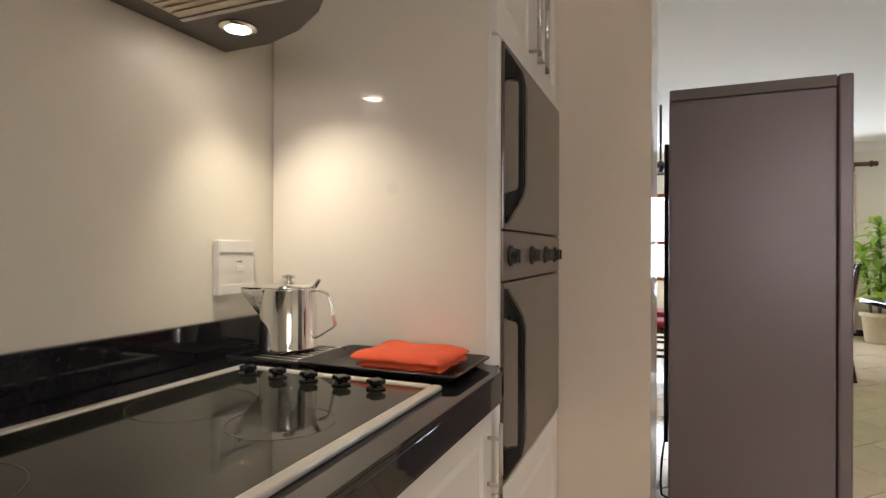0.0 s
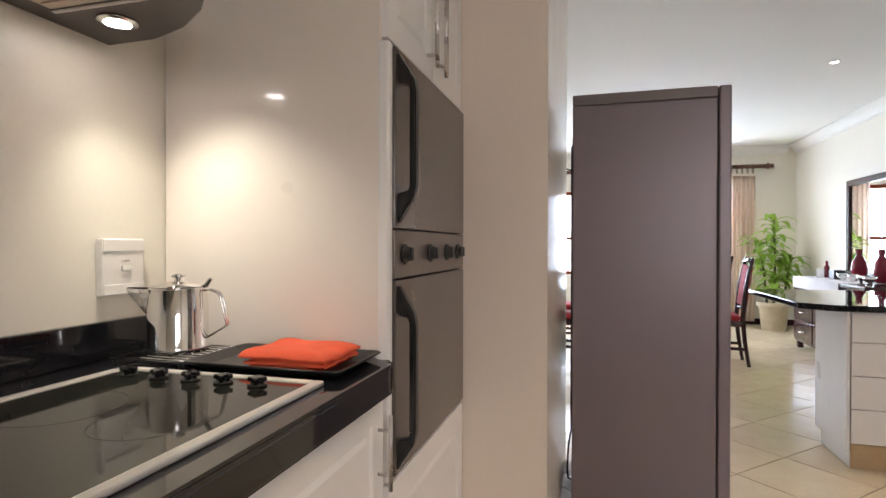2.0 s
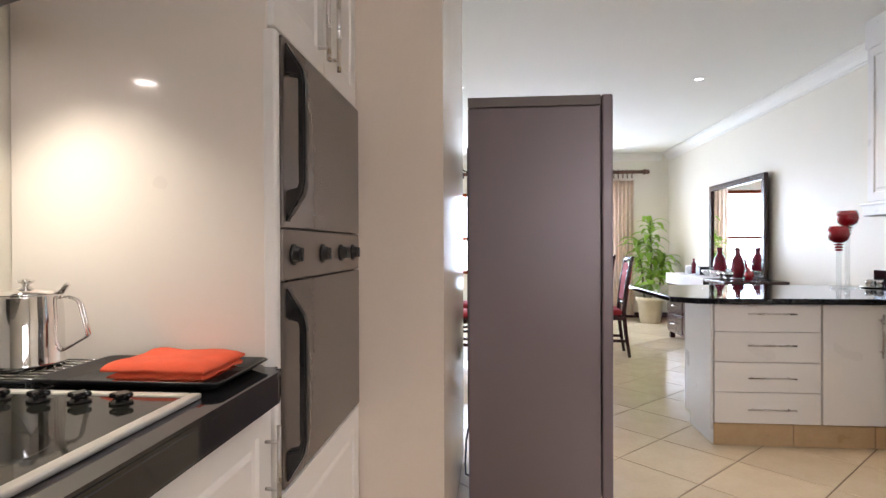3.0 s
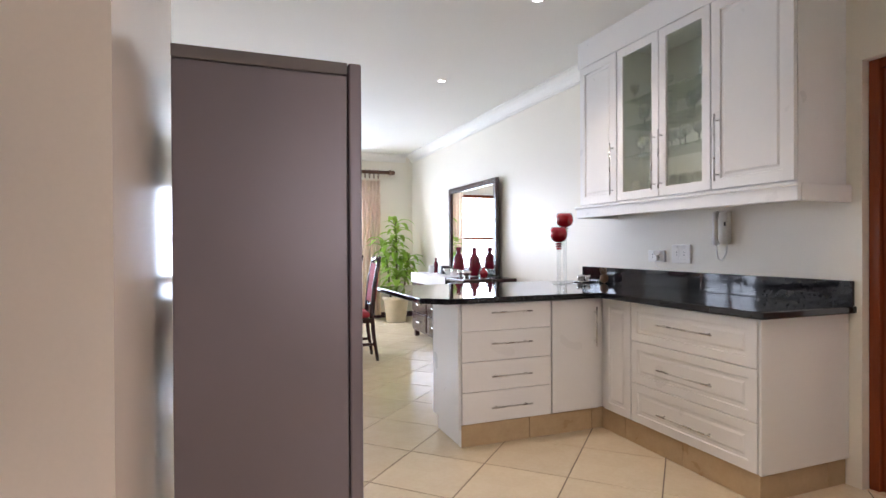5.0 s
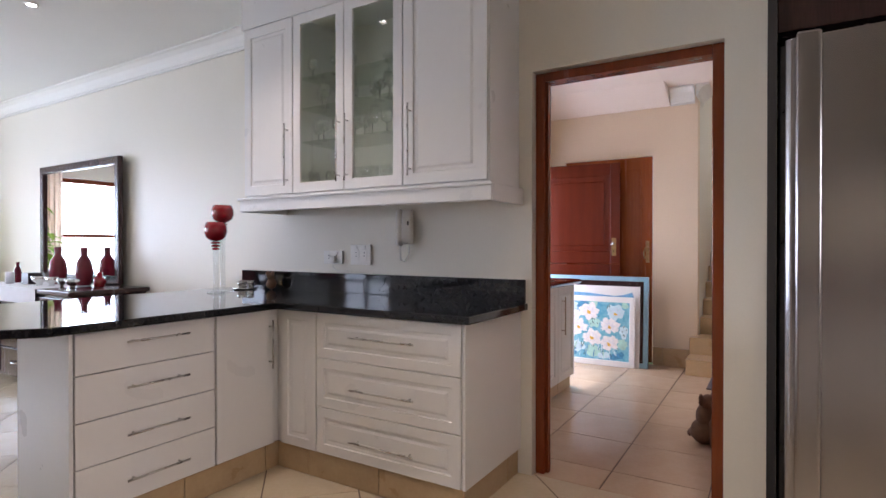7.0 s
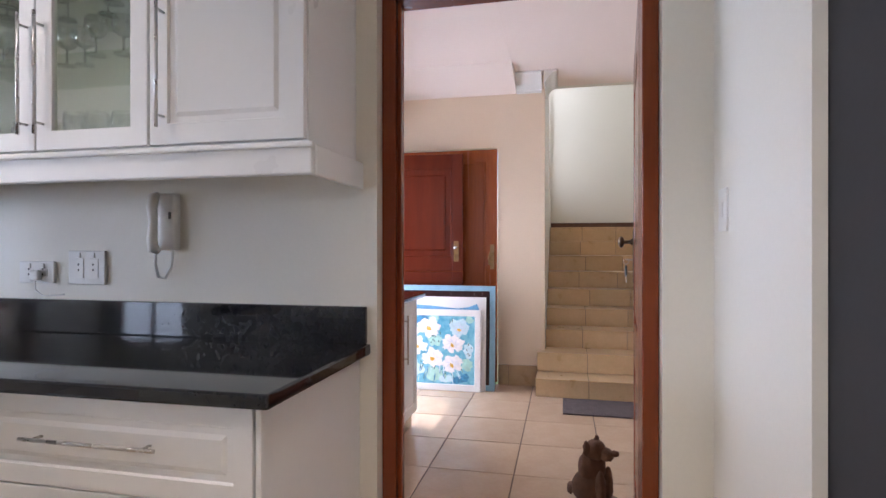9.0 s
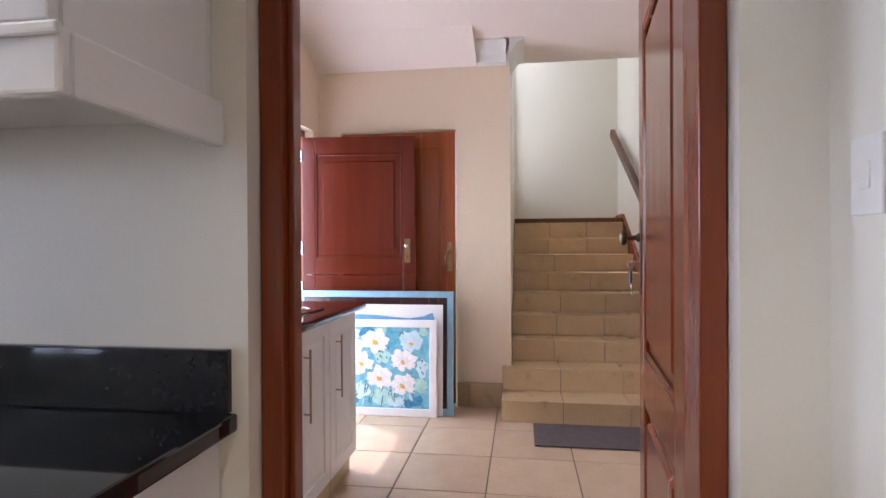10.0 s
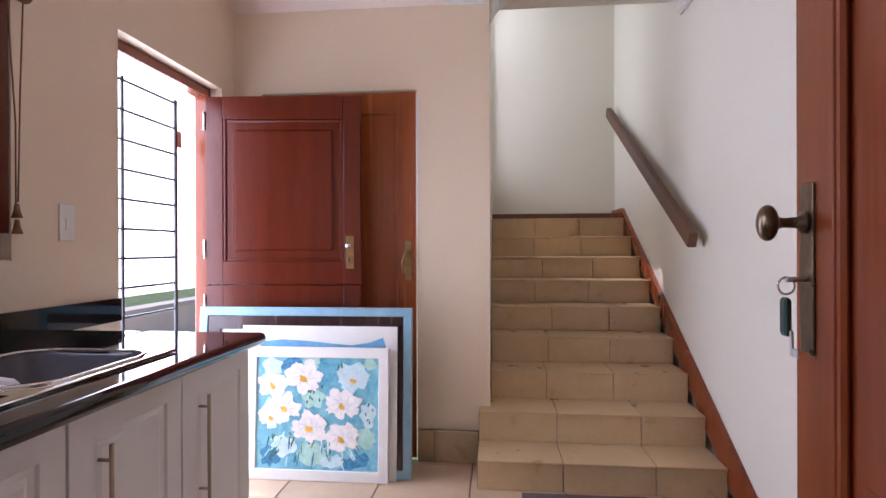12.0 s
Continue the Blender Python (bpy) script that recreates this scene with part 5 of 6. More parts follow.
for off in (-0.007, 0.007):
    nn = Vector((-hd.y, hd.x, 0)) * off
    part("handle_wire", tube([c0 + hd * r + nn + Vector((0, 0, z)) for r, z in ((0.049, 0.140), (0.056, 0.143), (0.072, 0.136), (0.077, 0.126), (0.088, 0.062), (0.084, 0.055), (0.052, 0.030))], 0.0021, 8), CHROME, pot)
part("hinge", tube([c0 + hd * 0.048 + Vector((0, 0, 0.150)), c0 + hd * 0.056 + Vector((0, 0, 0.166)), c0 + hd * 0.060 + Vector((0, 0, 0.168))], 0.005, 8), CHROME, pot)
pot.scale = (1.25, 1.25, 0.98)
trivet.scale = (1.15, 1.15, 1.0)

tray = thing("black_tray", (0.13, 1.48, HT), "shallow black tray on the granite worktop", "tray")
bm = bmesh.new()
trv = []
for m, z in ((0.026, 0.004), (0.026, 0.0015), (0.0, 0.018), (0.002, 0.0205), (0.006, 0.0195), (0.030, 0.006)):
    r = 0.02
    ring = []
    for cx, cy, a0 in ((0.322 - m - r, 1.598 - m - r, 0), (-0.045 + m + r, 1.598 - m - r, 90), (-0.045 + m + r, 1.372 + m + r, 180), (0.322 - m - r, 1.372 + m + r, 270)):
        for i in range(5):
            a = radians(a0 + 22.5 * i)
            ring.append(bm.verts.new((cx + r * math.cos(a), cy + r * math.sin(a), HT + z - 0.001)))
    trv.append(ring)
trv = trv[1:]
bm.faces.new(trv[0][::-1])
for a, b in zip(trv, trv[1:]):
    for i in range(20):
        bm.faces.new((a[i], a[(i + 1) % 20], b[(i + 1) % 20], b[i])).smooth = True
bm.faces.new(trv[-1])
bmesh.ops.recalc_face_normals(bm, faces=bm.faces[:])
part("tray_body", bm, BLACKP, tray)
cloth = thing("folded_cloth", (0.15, 1.48, HT + 0.006), "folded orange cloth lying on the black tray", "cloth")
for k, (grow, z0, th) in enumerate(((-0.012, 0.0065, 0.010), (-0.004, 0.0172, 0.012), (0.0, 0.0300, 0.014))):
    bm = bmesh.new()
    nx, ny = 18, 14
    x0, x1, y0, y1 = 0.072 + 0.006 * (k % 2) - grow, 0.275 + grow, 1.405 - grow, 1.575 + grow
    for side in (0, 1):
        for i in range(nx + 1):
            for j in range(ny + 1):
                u, v = i / nx, j / ny
                edge = min(u, 1 - u, v, 1 - v)
                round_off = 1 - max(0, 0.10 - edge) / 0.10
                x = x0 + (x1 - x0) * u + 0.014 * noise.noise((u * 4, v * 4, k * 3)) + 0.05 * max(0, 0.3 - v) * max(0, 0.5 - u)
                y = y0 + (y1 - y0) * v + 0.012 * noise.noise((u * 3 + 9, v * 3, k)) - 0.03 * max(0, 0.25 - u) * (1 - v)
                wave = 0.007 * noise.noise((u * 4, v * 4, 5 + k * 0.2)) + 0.003 * noise.noise((u * 11, v * 9, 2 + k * 0.1)) - 0.006 * u
                z = HT + z0 + (0 if k == 0 and side == 0 else wave * 0.5) + side * th * (0.25 + 0.75 * math.sqrt(max(0, round_off)))
                bm.verts.new((x, y, z))
    bm.verts.ensure_lookup_table()
    n = (nx + 1) * (ny + 1)
    idx = lambda i, j, s: bm.verts[s * n + i * (ny + 1) + j]
    for i in range(nx):
        for j in range(ny):
            bm.faces.new((idx(i, j, 1), idx(i + 1, j, 1), idx(i + 1, j + 1, 1), idx(i, j + 1, 1))).smooth = True
            bm.faces.new((idx(i, j, 0), idx(i, j + 1, 0), idx(i + 1, j + 1, 0), idx(i + 1, j, 0))).smooth = True
    for i in range(nx):
        for j in (0, ny):
            bm.faces.new((idx(i, j, 0), idx(i + 1, j, 0), idx(i + 1, j, 1), idx(i, j, 1)))
    for j in range(ny):
        for i in (0, nx):
            bm.faces.new((idx(i, j, 0), idx(i, j + 1, 0), idx(i, j + 1, 1), idx(i, j, 1)))
    bmesh.ops.recalc_face_normals(bm, faces=bm.faces[:])
    part("fold", bm, CLOTH, cloth)

# ---- things round the peninsula ----


def goblet(x, y, low, high, r):
    g = thing("red_goblet", (x, y, TOP), "tall clear-stemmed glass candle holder with a red bowl", "candle holder", "red candle holders")
    part("foot", lathe([(0, 0), (0.050, 0), (0.052, 0.004), (0.018, 0.016), (0.016, 0.03), (0.016, low - TOP - 0.06), (0, low - TOP - 0.06)], (x, y, TOP + 0.0005), 24), CLEAR, g, "clear glass foot and stem")
    for k in range(3):
        part("bead", lathe([(0, 0), (0.022 + 0.003 * k, 0.004), (0.026 + 0.003 * k, 0.010), (0.014, 0.018), (0, 0.019)], (x, y, low - 0.0585 + 0.0195 * k), 18), REDGLASS, g, "red glass bead")
    h = high - low
    part("bowl", lathe([(0, 0), (r * 0.45, h * 0.02), (r * 0.85, h * 0.2), (r, h * 0.48), (r * 0.97, h * 0.75), (r * 0.84, h), (r * 0.80, h * 0.99), (r * 0.92, h * 0.72), (r * 0.93, h * 0.5), (r * 0.6, h * 0.15), (0, h * 0.12)], (x, y, low + 0.0005), 28), REDGLASS, g, "red glass bowl")
    return g


goblet(3.288, 4.608, 1.220, 1.340, 0.069)
goblet(3.386, 4.672, 1.342, 1.455, 0.070)
for y0, y1, z0, z1, label in ((3.930, 4.090, 1.075, 1.158, "white double socket above the worktop"), (3.700, 3.862, 1.072, 1.198, "white twin wall socket above the worktop")):
    s = thing("wall_socket", (3.72, (y0 + y1) / 2, (z0 + z1) / 2), label, "socket")
    part("plate", cube(3.716, 3.7285, y0, y1, z0, z1, 0.003), PLASTIC, s)
    for c in (0.3, 0.7):
        yc = y0 + (y1 - y0) * c
        part("outlet", cube(3.7135, 3.7158, yc - 0.022, yc + 0.022, z0 + 0.025, z1 - 0.03, 0.001), PLASTIC, s)
        for dz in (-0.008, 0.012):
            part("pin_hole", tube([(3.7132, yc, (z0 + z1) / 2 + dz), (3.7128, yc, (z0 + z1) / 2 + dz)], 0.004, 8), BLACKP, s)
        part("rocker", cube(3.711, 3.7158, yc - 0.008, yc + 0.008, z1 - 0.026, z1 - 0.008, 0.001), PLASTIC, s)
plug = thing("plug_adapter", (3.69, 4.0, 1.06), "dark plug with a cable hanging from the socket", "plug")
part("plug_body", cube(3.69, 3.7105, 3.975, 4.015, 1.085, 1.125, 0.006), PLASTIC, plug)
part("cable", tube([(3.70, 3.995, 1.085), (3.695, 3.99, 1.05), (3.690, 3.95, 1.03), (3.695, 3.90, 1.0305), (3.698, 3.86, 1.036)], 0.003, 6), PLASTIC, plug)

phone = thing("intercom_phone", (3.70, 3.50, 1.12), "white wall intercom with a curly-corded handset", "intercom")
part("base", cube(3.690, 3.7285, 3.385, 3.452, 1.20, 1.401, 0.008), PLASTIC, phone)
part("handset", tube([(3.680, 3.444, 1.395), (3.664, 3.444, 1.388), (3.655, 3.444, 1.35), (3.660, 3.444, 1.30), (3.655, 3.444, 1.235), (3.662, 3.444, 1.205), (3.682, 3.444, 1.198)], [0.012, 0.019, 0.018, 0.015, 0.018, 0.019, 0.012], 12), PLASTIC, phone, "white handset")
part("button", cube(3.686, 3.6895, 3.394, 3.406, 1.31, 1.335, 0.002), BLACKP, phone)
part("cord", tube([(3.672, 3.444, 1.20), (3.680, 3.452, 1.15), (3.700, 3.456, 1.105), (3.712, 3.440, 1.10), (3.715, 3.415, 1.14), (3.712, 3.405, 1.20)], 0.005, 8), PLASTIC, phone, "white cord")

tr = thing("glass_tray", (3.55, 4.70, TOP), "small tray with cups at the end of the upstand", "tray")
part("dish", lathe([(0, 0), (0.075, 0), (0.085, 0.012), (0.08, 0.012), (0.0, 0.006)], (3.58, 4.70, TOP + 0.0005), 24), SILVER, tr)
for k, (dx, dy) in enumerate(((-0.03, 0.0), (0.02, 0.035), (0.025, -0.035))):
    solid("glass_cup", lathe([(0, 0), (0.016, 0), (0.022, 0.03), (0.025, 0.05), (0.022, 0.05), (0.014, 0.008), (0, 0.006)], (3.58 + dx, 4.70 + dy, TOP + 0.0075), 16), SILVER, "small silvery cup on the tray", "cup", "cups on the tray")
bm = bmesh.new()
ball(bm, 3.64, 4.50, TOP + 0.040, 0.035, 0.030, 0.038, 3)
ball(bm, 3.635, 4.50, TOP + 0.092, 0.026, 0.024, 0.024, 4)
ball(bm, 3.63, 4.475, TOP + 0.112, 0.011, 0.011, 0.013, 5)
ball(bm, 3.63, 4.525, TOP + 0.112, 0.011, 0.011, 0.013, 6)
for f in bm.faces:
    f.smooth = True
solid("ceramic_figurine", bm, material("brown_ceramic_glaze", (0.30, 0.16, 0.09), 0.35, vary=0.3, scale=30, bump=0.1), "small brown glazed animal figurine", "figurine")

# stemware in the glazed cabinet
SHELF = [1.5065, 1.8075, 2.0075, 2.1875]
made = []
rng = random.Random(8)


def stemware(x, y, z, h, r):
    g = thing("wine_glass", (x, y, z), "clear stemmed glass on a glass shelf", "glass", "stemware in the cabinet")
    part("foot", lathe([(0, 0), (r * 0.85, 0.0), (r * 0.8, 0.003), (0.004, 0.008), (0.0035, h * 0.45), (0, h * 0.45)], (x, y, z + 0.0003), 14), STEMGLASS, g)
    part("bowl", lathe([(0.0035, h * 0.45), (r * 0.5, h * 0.49), (r * 0.85, h * 0.58), (r, h * 0.75), (r * 0.95, h * 0.9), (r * 0.85, h)], (x, y, z + 0.0003), 14), STEMGLASS, g)
    return g


for s, (zs, h, r) in enumerate(zip(SHELF, (0.13, 0.12, 0.14, 0.11), (0.036, 0.033, 0.036, 0.03))):
    first = stemware(3.50, 3.30, zs, h, r)
    for k in range(1, 8):
        y = 3.30 + 0.09 * k
        if abs(y - 3.60) < 0.03 or (s == 3 and k in (1, 3, 6)):
            continue
        copy_thing(first, pose(3.50 + rng.uniform(-0.05, 0.12), y + rng.uniform(-0.015, 0.015), zs))

# ---- downlights ----
# Last three are out of view, added to brighten the kitchen walls and cabinets.
SPOTS = [(2.70, 5.65), (0.50, 5.68), (2.67, 3.88), (2.86, 8.95), (0.60, 8.9), (1.95, 2.0), (1.45, 0.4), (2.0, -0.4)]
for k, (x, y) in enumerate(SPOTS):
    s = thing("ceiling_downlight", (x, y, CZ), "small round recessed ceiling downlight, some added out of view as fill", "downlight", "ceiling downlights")
    part("trim_ring", lathe([(0.030, 0.0), (0.045, 0.002), (0.045, 0.0055), (0.030, 0.0055)], (x, y, CZ - 0.006), 24), PLASTER, s)
    part("lens", lathe([(0, 0), (0.029, 0.0), (0.029, 0.004), (0, 0.004)], (x, y, CZ - 0.005), 20), SPOT, s, "lit lens")
    lamp("downlight", "SPOT", look((x, y, CZ - 0.02), (x, y + 0.001, 0)), (75 if x == 1.95 else 60 if x == 2.67 else 30), (1, 0.88, 0.70), spot=125, radius=0.03)

# ---- dining room ----
mir = thing("wall_mirror", (3.66, 7.16, 0.83), "large mirror in a dark wooden frame leaning above the sideboard", "mirror")
bm = bmesh.new()
MY0, MY1, MZ0, MZ1, B = 6.42, 7.88, 0.853, 1.975, 0.072
bm = ring_frame("y", MY0, MY1, MZ0, MZ1, B, 3.640, 3.685, 0.010)
part("frame", bm, DARKWOOD, mir, "dark wooden frame")
part("mirror_glass", cube(3.662, 3.668, MY0 + B - 0.004, MY1 - B + 0.004, MZ0 + B - 0.004, MZ1 - B + 0.004), MIRROR, mir, "mirror glass")
side = thing("sideboard", (3.40, 7.0, 0.0), "dark purple-brown wooden sideboard with drawers", "sideboard")
part("body", cube(3.125, 3.70, 6.10, 7.90, 0.08, 0.805, 0.004), DARKWOOD, side)
part("top", cube(3.095, 3.715, 6.07, 7.93, 0.807, 0.845, 0.008), DARKWOOD, side)
for y in (6.14, 7.80):
    for x in (3.13, 3.63):
        part("foot", cube(x, x + 0.06, y, y + 0.06, 0.0, 0.078, 0.006), DARKWOOD, side)
for k in range(3):
    for j in range(3):
        y0, z0 = 6.13 + 0.59 * k, 0.11 + 0.23 * j
        d = part("drawer_front", cube(3.105, 3.1235, y0, y0 + 0.56, z0, z0 + 0.215, 0.006), DARKWOOD, side)
        part("handle", tube([(3.105, y0 + 0.21, z0 + 0.11), (3.085, y0 + 0.22, z0 + 0.105), (3.080, y0 + 0.28, z0 + 0.10), (3.085, y0 + 0.34, z0 + 0.105), (3.105, y0 + 0.35, z0 + 0.11)], 0.006, 8), CHROME, d, "bright metal handle")
run = thing("table_runner", (3.4, 7.2, 0.846), "white linen runner hanging over the sideboard front", "runner")
part("cloth_top", cube(3.092, 3.62, 6.60, 7.86, 0.8455, 0.8490), RUNNER, run)
part("cloth_fall", cube(3.0885, 3.0918, 6.60, 7.86, 0.72, 0.8490, 0.001), RUNNER, run)


def vase(x, y, z, h, r, mat, label, name="vase"):
    return solid(name, lathe([(0, 0), (r * 0.7, 0), (r * 0.75, h * 0.05), (r, h * 0.35), (r * 0.85, h * 0.6), (r * 0.35, h * 0.8), (r * 0.45, h), (r * 0.38, h), (r * 0.28, h * 0.8), (0, h * 0.7)], (x, y, z), 24), mat, label, "vase")


vase(3.45, 7.06, 0.8495, 0.33, 0.075, MAROON, "tall maroon glazed vase on the sideboard")
vase(3.47, 6.64, 0.8495, 0.33, 0.07, MAROON, "slender maroon glazed vase on the sideboard")
vase(3.35, 7.60, 0.8495, 0.19, 0.035, MAROON, "small red-brown bottle vase on the runner")
vase(3.50, 6.45, 0.8455, 0.12, 0.05, REDGLASS, "squat red vase at the end of the sideboard")
solid("black_box", cube(3.27, 3.38, 7.18, 7.32, 0.8495, 0.95, 0.006), BLACKP, "small black lacquered box on the sideboard", "box")
solid("white_candle", lathe([(0, 0), (0.035, 0), (0.035, 0.10), (0.03, 0.105), (0, 0.098)], (3.25, 7.50, 0.8495), 18), RUNNER, "thick white candle on the runner", "candle")
for x, y, r in ((3.28, 7.0, 0.06), (3.30, 6.82, 0.05), (3.27, 6.40, 0.055), (3.33, 7.62, 0.04), (3.28, 6.6, 0.04)):
    solid("silver_bowl", lathe([(0, 0), (r * 0.5, 0), (r * 0.3, 0.015), (r * 0.8, 0.04), (r, 0.075), (r * 0.95, 0.075), (r * 0.7, 0.042), (0, 0.02)], (x, y, 0.8495 if y > 6.6 else 0.8455), 20), SILVER, "small footed silver bowl on the sideboard", "bowl", "silver on the sideboard")

# potted plant
CXP, CYP = 3.27, 9.22
potp = thing("plant_pot", (CXP, CYP, 0.0), "cream glazed planter on the tiled floor", "planter")
part("pot_body", lathe([(0, 0), (0.15, 0), (0.155, 0.02), (0.19, 0.33), (0.215, 0.345), (0.218, 0.40), (0.205, 0.405), (0.195, 0.36), (0, 0.355)], (CXP, CYP, 0.0), 36), POTM, potp)
part("soil", lathe([(0.19, 0.358), (0.1, 0.366), (0, 0.37)], (CXP, CYP, 0.0), 24), SOIL, potp)
plant = thing("potted_palm", (CXP, CYP, 0.37), "leafy green dracaena with several cane stems", "plant")
rng = random.Random(11)


def frond(base, out, length, width, droop):
    """A long arched leaf with a fold along its midrib."""
    bm = bmesh.new()
    out = Vector(out).normalized()
    sidew = out.cross(Vector((0, 0, 1))).normalized()
    rows, p, d = [], Vector(base), out.copy()
    n = 6
    for i in range(n + 1):
        s = i / n
        w = width * math.sin(math.pi * min(0.98, 0.12 + 0.88 * s)) + 0.002
        nrm = sidew.cross(d)
        rows.append((bm.verts.new(p - sidew * w + nrm * w * 0.25), bm.verts.new(p), bm.verts.new(p + sidew * w + nrm * w * 0.25)))
        p = p + d * (length / n)
        d = (d + Vector((0, 0, -droop / n))).normalized()
    for a, b in zip(rows, rows[1:]):
        for i in range(2):
            bm.faces.new((a[i], a[i + 1], b[i + 1], b[i])).smooth = True
    return bm


for sx, sy, top, n in ((0.0, 0.0, 1.74, 34), (-0.08, 0.03, 1.42, 28), (0.09, -0.02, 1.20, 26), (-0.02, -0.09, 0.95, 20)):
    base = Vector((CXP + sx, CYP + sy, 0.368))
    tip = Vector((CXP + sx * 2.2, CYP + sy * 2.0, top - 0.15))
    part("stem", tube([base, base.lerp(tip, 0.5) + Vector((0.015, 0, 0)), tip], [0.018, 0.014, 0.010], 8), STEM, plant)
    for k in range(n):
        s = 0.45 + 0.55 * k / n
        a = 2.4 * k + rng.random() * 0.5
        at = base.lerp(tip, s)
        rise = 0.35 + 0.9 * (k / n) * rng.uniform(0.6, 1.2)
        part("leaf", frond(at, (math.cos(a), math.sin(a), rise), rng.uniform(0.24, 0.38), rng.uniform(0.034, 0.056), rng.uniform(1.5, 2.8)), PLANTLEAF, plant)

# curtain, pole and windows
pole = thing("curtain_pole", (1.4, 9.66, 2.42), "dark wooden curtain pole with a turned finial", "curtain pole")
part("rod", tube([(-1.2, 9.66, 2.42), (3.28, 9.66, 2.42)], 0.030, 16), RAILWOOD, pole)
fin = part("finial", lathe([(0, -0.0), (0.042, 0.008), (0.048, 0.03), (0.03, 0.05), (0.04, 0.075), (0.028, 0.10), (0, 0.105)], (1.4, 9.66, 2.42), 20), RAILWOOD, pole)
fin.matrix_basis = pose(3.282 - 1.4, 0.0, 0.0, 0, 90, 0)
for x in (-1.0, 3.12):
    part("bracket", tube([(x, 9.799, 2.42), (x, 9.69, 2.42)], 0.012, 8), RAILWOOD, pole)


def curtain(x0, x1, label):
    c = thing("curtain", ((x0 + x1) / 2, 9.66, 0.05), label, "curtain", "beige curtains")
    bm = bmesh.new()
    n, m = 64, 10
    vs = [[bm.verts.new((x0 + (x1 - x0) * i / n, 9.66 + (0.016 + 0.006 * j / m) * math.sin(i * 0.7) + 0.012 * noise.noise((i * 0.2, j * 0.5, x0)), 0.06 + 2.22 * j / m)) for j in range(m + 1)] for i in range(n + 1)]
    for i in range(n):
        for j in range(m):
            bm.faces.new((vs[i][j], vs[i + 1][j], vs[i + 1][j + 1], vs[i][j + 1])).smooth = True
    bmesh.ops.solidify(bm, geom=bm.faces[:], thickness=0.003)
    part("cloth", bm, CURTAIN, c)
    for k in range(6):
        x = x0 + (x1 - x0) * (k + 0.5) / 6
        part("ring", tube([(x, 9.66 + 0.036 * math.cos(a), 2.385 + 0.072 * math.sin(a)) for a in np.linspace(0, 2 * math.pi, 15)], 0.005, 6), RAILWOOD, c)
        part("tab", cube(x - 0.012, x + 0.012, 9.655, 9.665, 2.27, 2.318), CURTAIN, c)


curtain(2.70, 3.14, "beige curtain gathered beside the dining room window")
curtain(-1.15, -0.72, "beige curtain gathered at the far end of the window")


def window(name, axis, a0, a1, z0, z1, plane, inward, mullions, bar, label):
    w = structure(name, cube(a0 + 0.002, a1 - 0.002, plane, plane + 0.06, z0 + 0.002, z0 + 0.062, 0.004) if axis == "x" else cube(plane, plane + 0.06, a0 + 0.002, a1 - 0.002, z0 + 0.002, z0 + 0.062, 0.004), FRAMEWOOD, label, "window")

    def piece(nm, u0, u1, v0, v1, d0, d1, mat):
        bm = cube(u0, u1, plane + d0, plane + d1, v0, v1, 0.003 if mat is FRAMEWOOD else 0) if axis == "x" else cube(plane + d0, plane + d1, u0, u1, v0, v1, 0.003 if mat is FRAMEWOOD else 0)
        return part(nm, bm, mat, w)

    piece("head", a0 + 0.002, a1 - 0.002, z1 - 0.062, z1 - 0.002, 0, 0.06, FRAMEWOOD)
    stops = [a0 + 0.032] + [a0 + (a1 - a0) * k / mullions for k in range(1, mullions)] + [a1 - 0.032]
    for s in stops:
        piece("mullion", s - 0.03, s + 0.03, z0 + 0.0625, z1 - 0.0625, 0, 0.06, FRAMEWOOD)
    for a, b in zip(stops, stops[1:]):
        piece("glazing_bar", a + 0.031, b - 0.031, bar - 0.025, bar + 0.025, 0.005, 0.05, FRAMEWOOD)
        piece("pane", a + 0.0305, b - 0.0305, z0 + 0.0625, z1 - 0.0625, 0.052, 0.056, WINGLASS).visible_shadow = False
    return w


window("window_1", "x", -0.8, 2.72, 0.72, 2.12, 9.86, -1, 4, 1.33, "wide wooden dining room window")
window("window_2", "y", 8.2, 9.5, 0.1, 2.2, -2.56, 1, 2, 1.33, "tall wooden window in the dining room side wall")
# window_4 is made up: an out-of-view opening for the south fill lamp.
window("window_4", "x", 1.8, 3.2, 1.05, 2.1, -1.66, 1, 2, 1.7, "unseen wooden window added behind the camera for fill light")
window("window_5", "x", 8.25, 9.05, 1.85, 3.9, 2.27, -1, 1, 2.9, "tall wooden window beside the stair landing")
structure("baseboard_north", cube(-2.44, 3.725, 9.785, 9.7985, 0.0005, 0.09, 0.003), DARKWOOD, "dark wooden skirting board", "skirting")

# dining table and chairs
table = thing("dining_table", (1.45, 6.95, 0.0), "dark wooden dining table in the sunlit dining room", "table")
part("tabletop", cube(0.80, 1.9, 6.0, 7.9, 0.735, 0.775, 0.008), DARKWOOD, table)
part("apron", cube(0.90, 1.80, 6.12, 7.78, 0.65, 0.733, 0.004), DARKWOOD, table)
for x in (0.92, 1.70):
    for y in (6.14, 7.68):
        part("leg", cube(x, x + 0.08, y, y + 0.08, 0.0, 0.648, 0.008), DARKWOOD, table)
chair = thing("dining_chair", (0, 0, 0), "dark wooden dining chair with red upholstery", "chair", "chairs round the dining table")
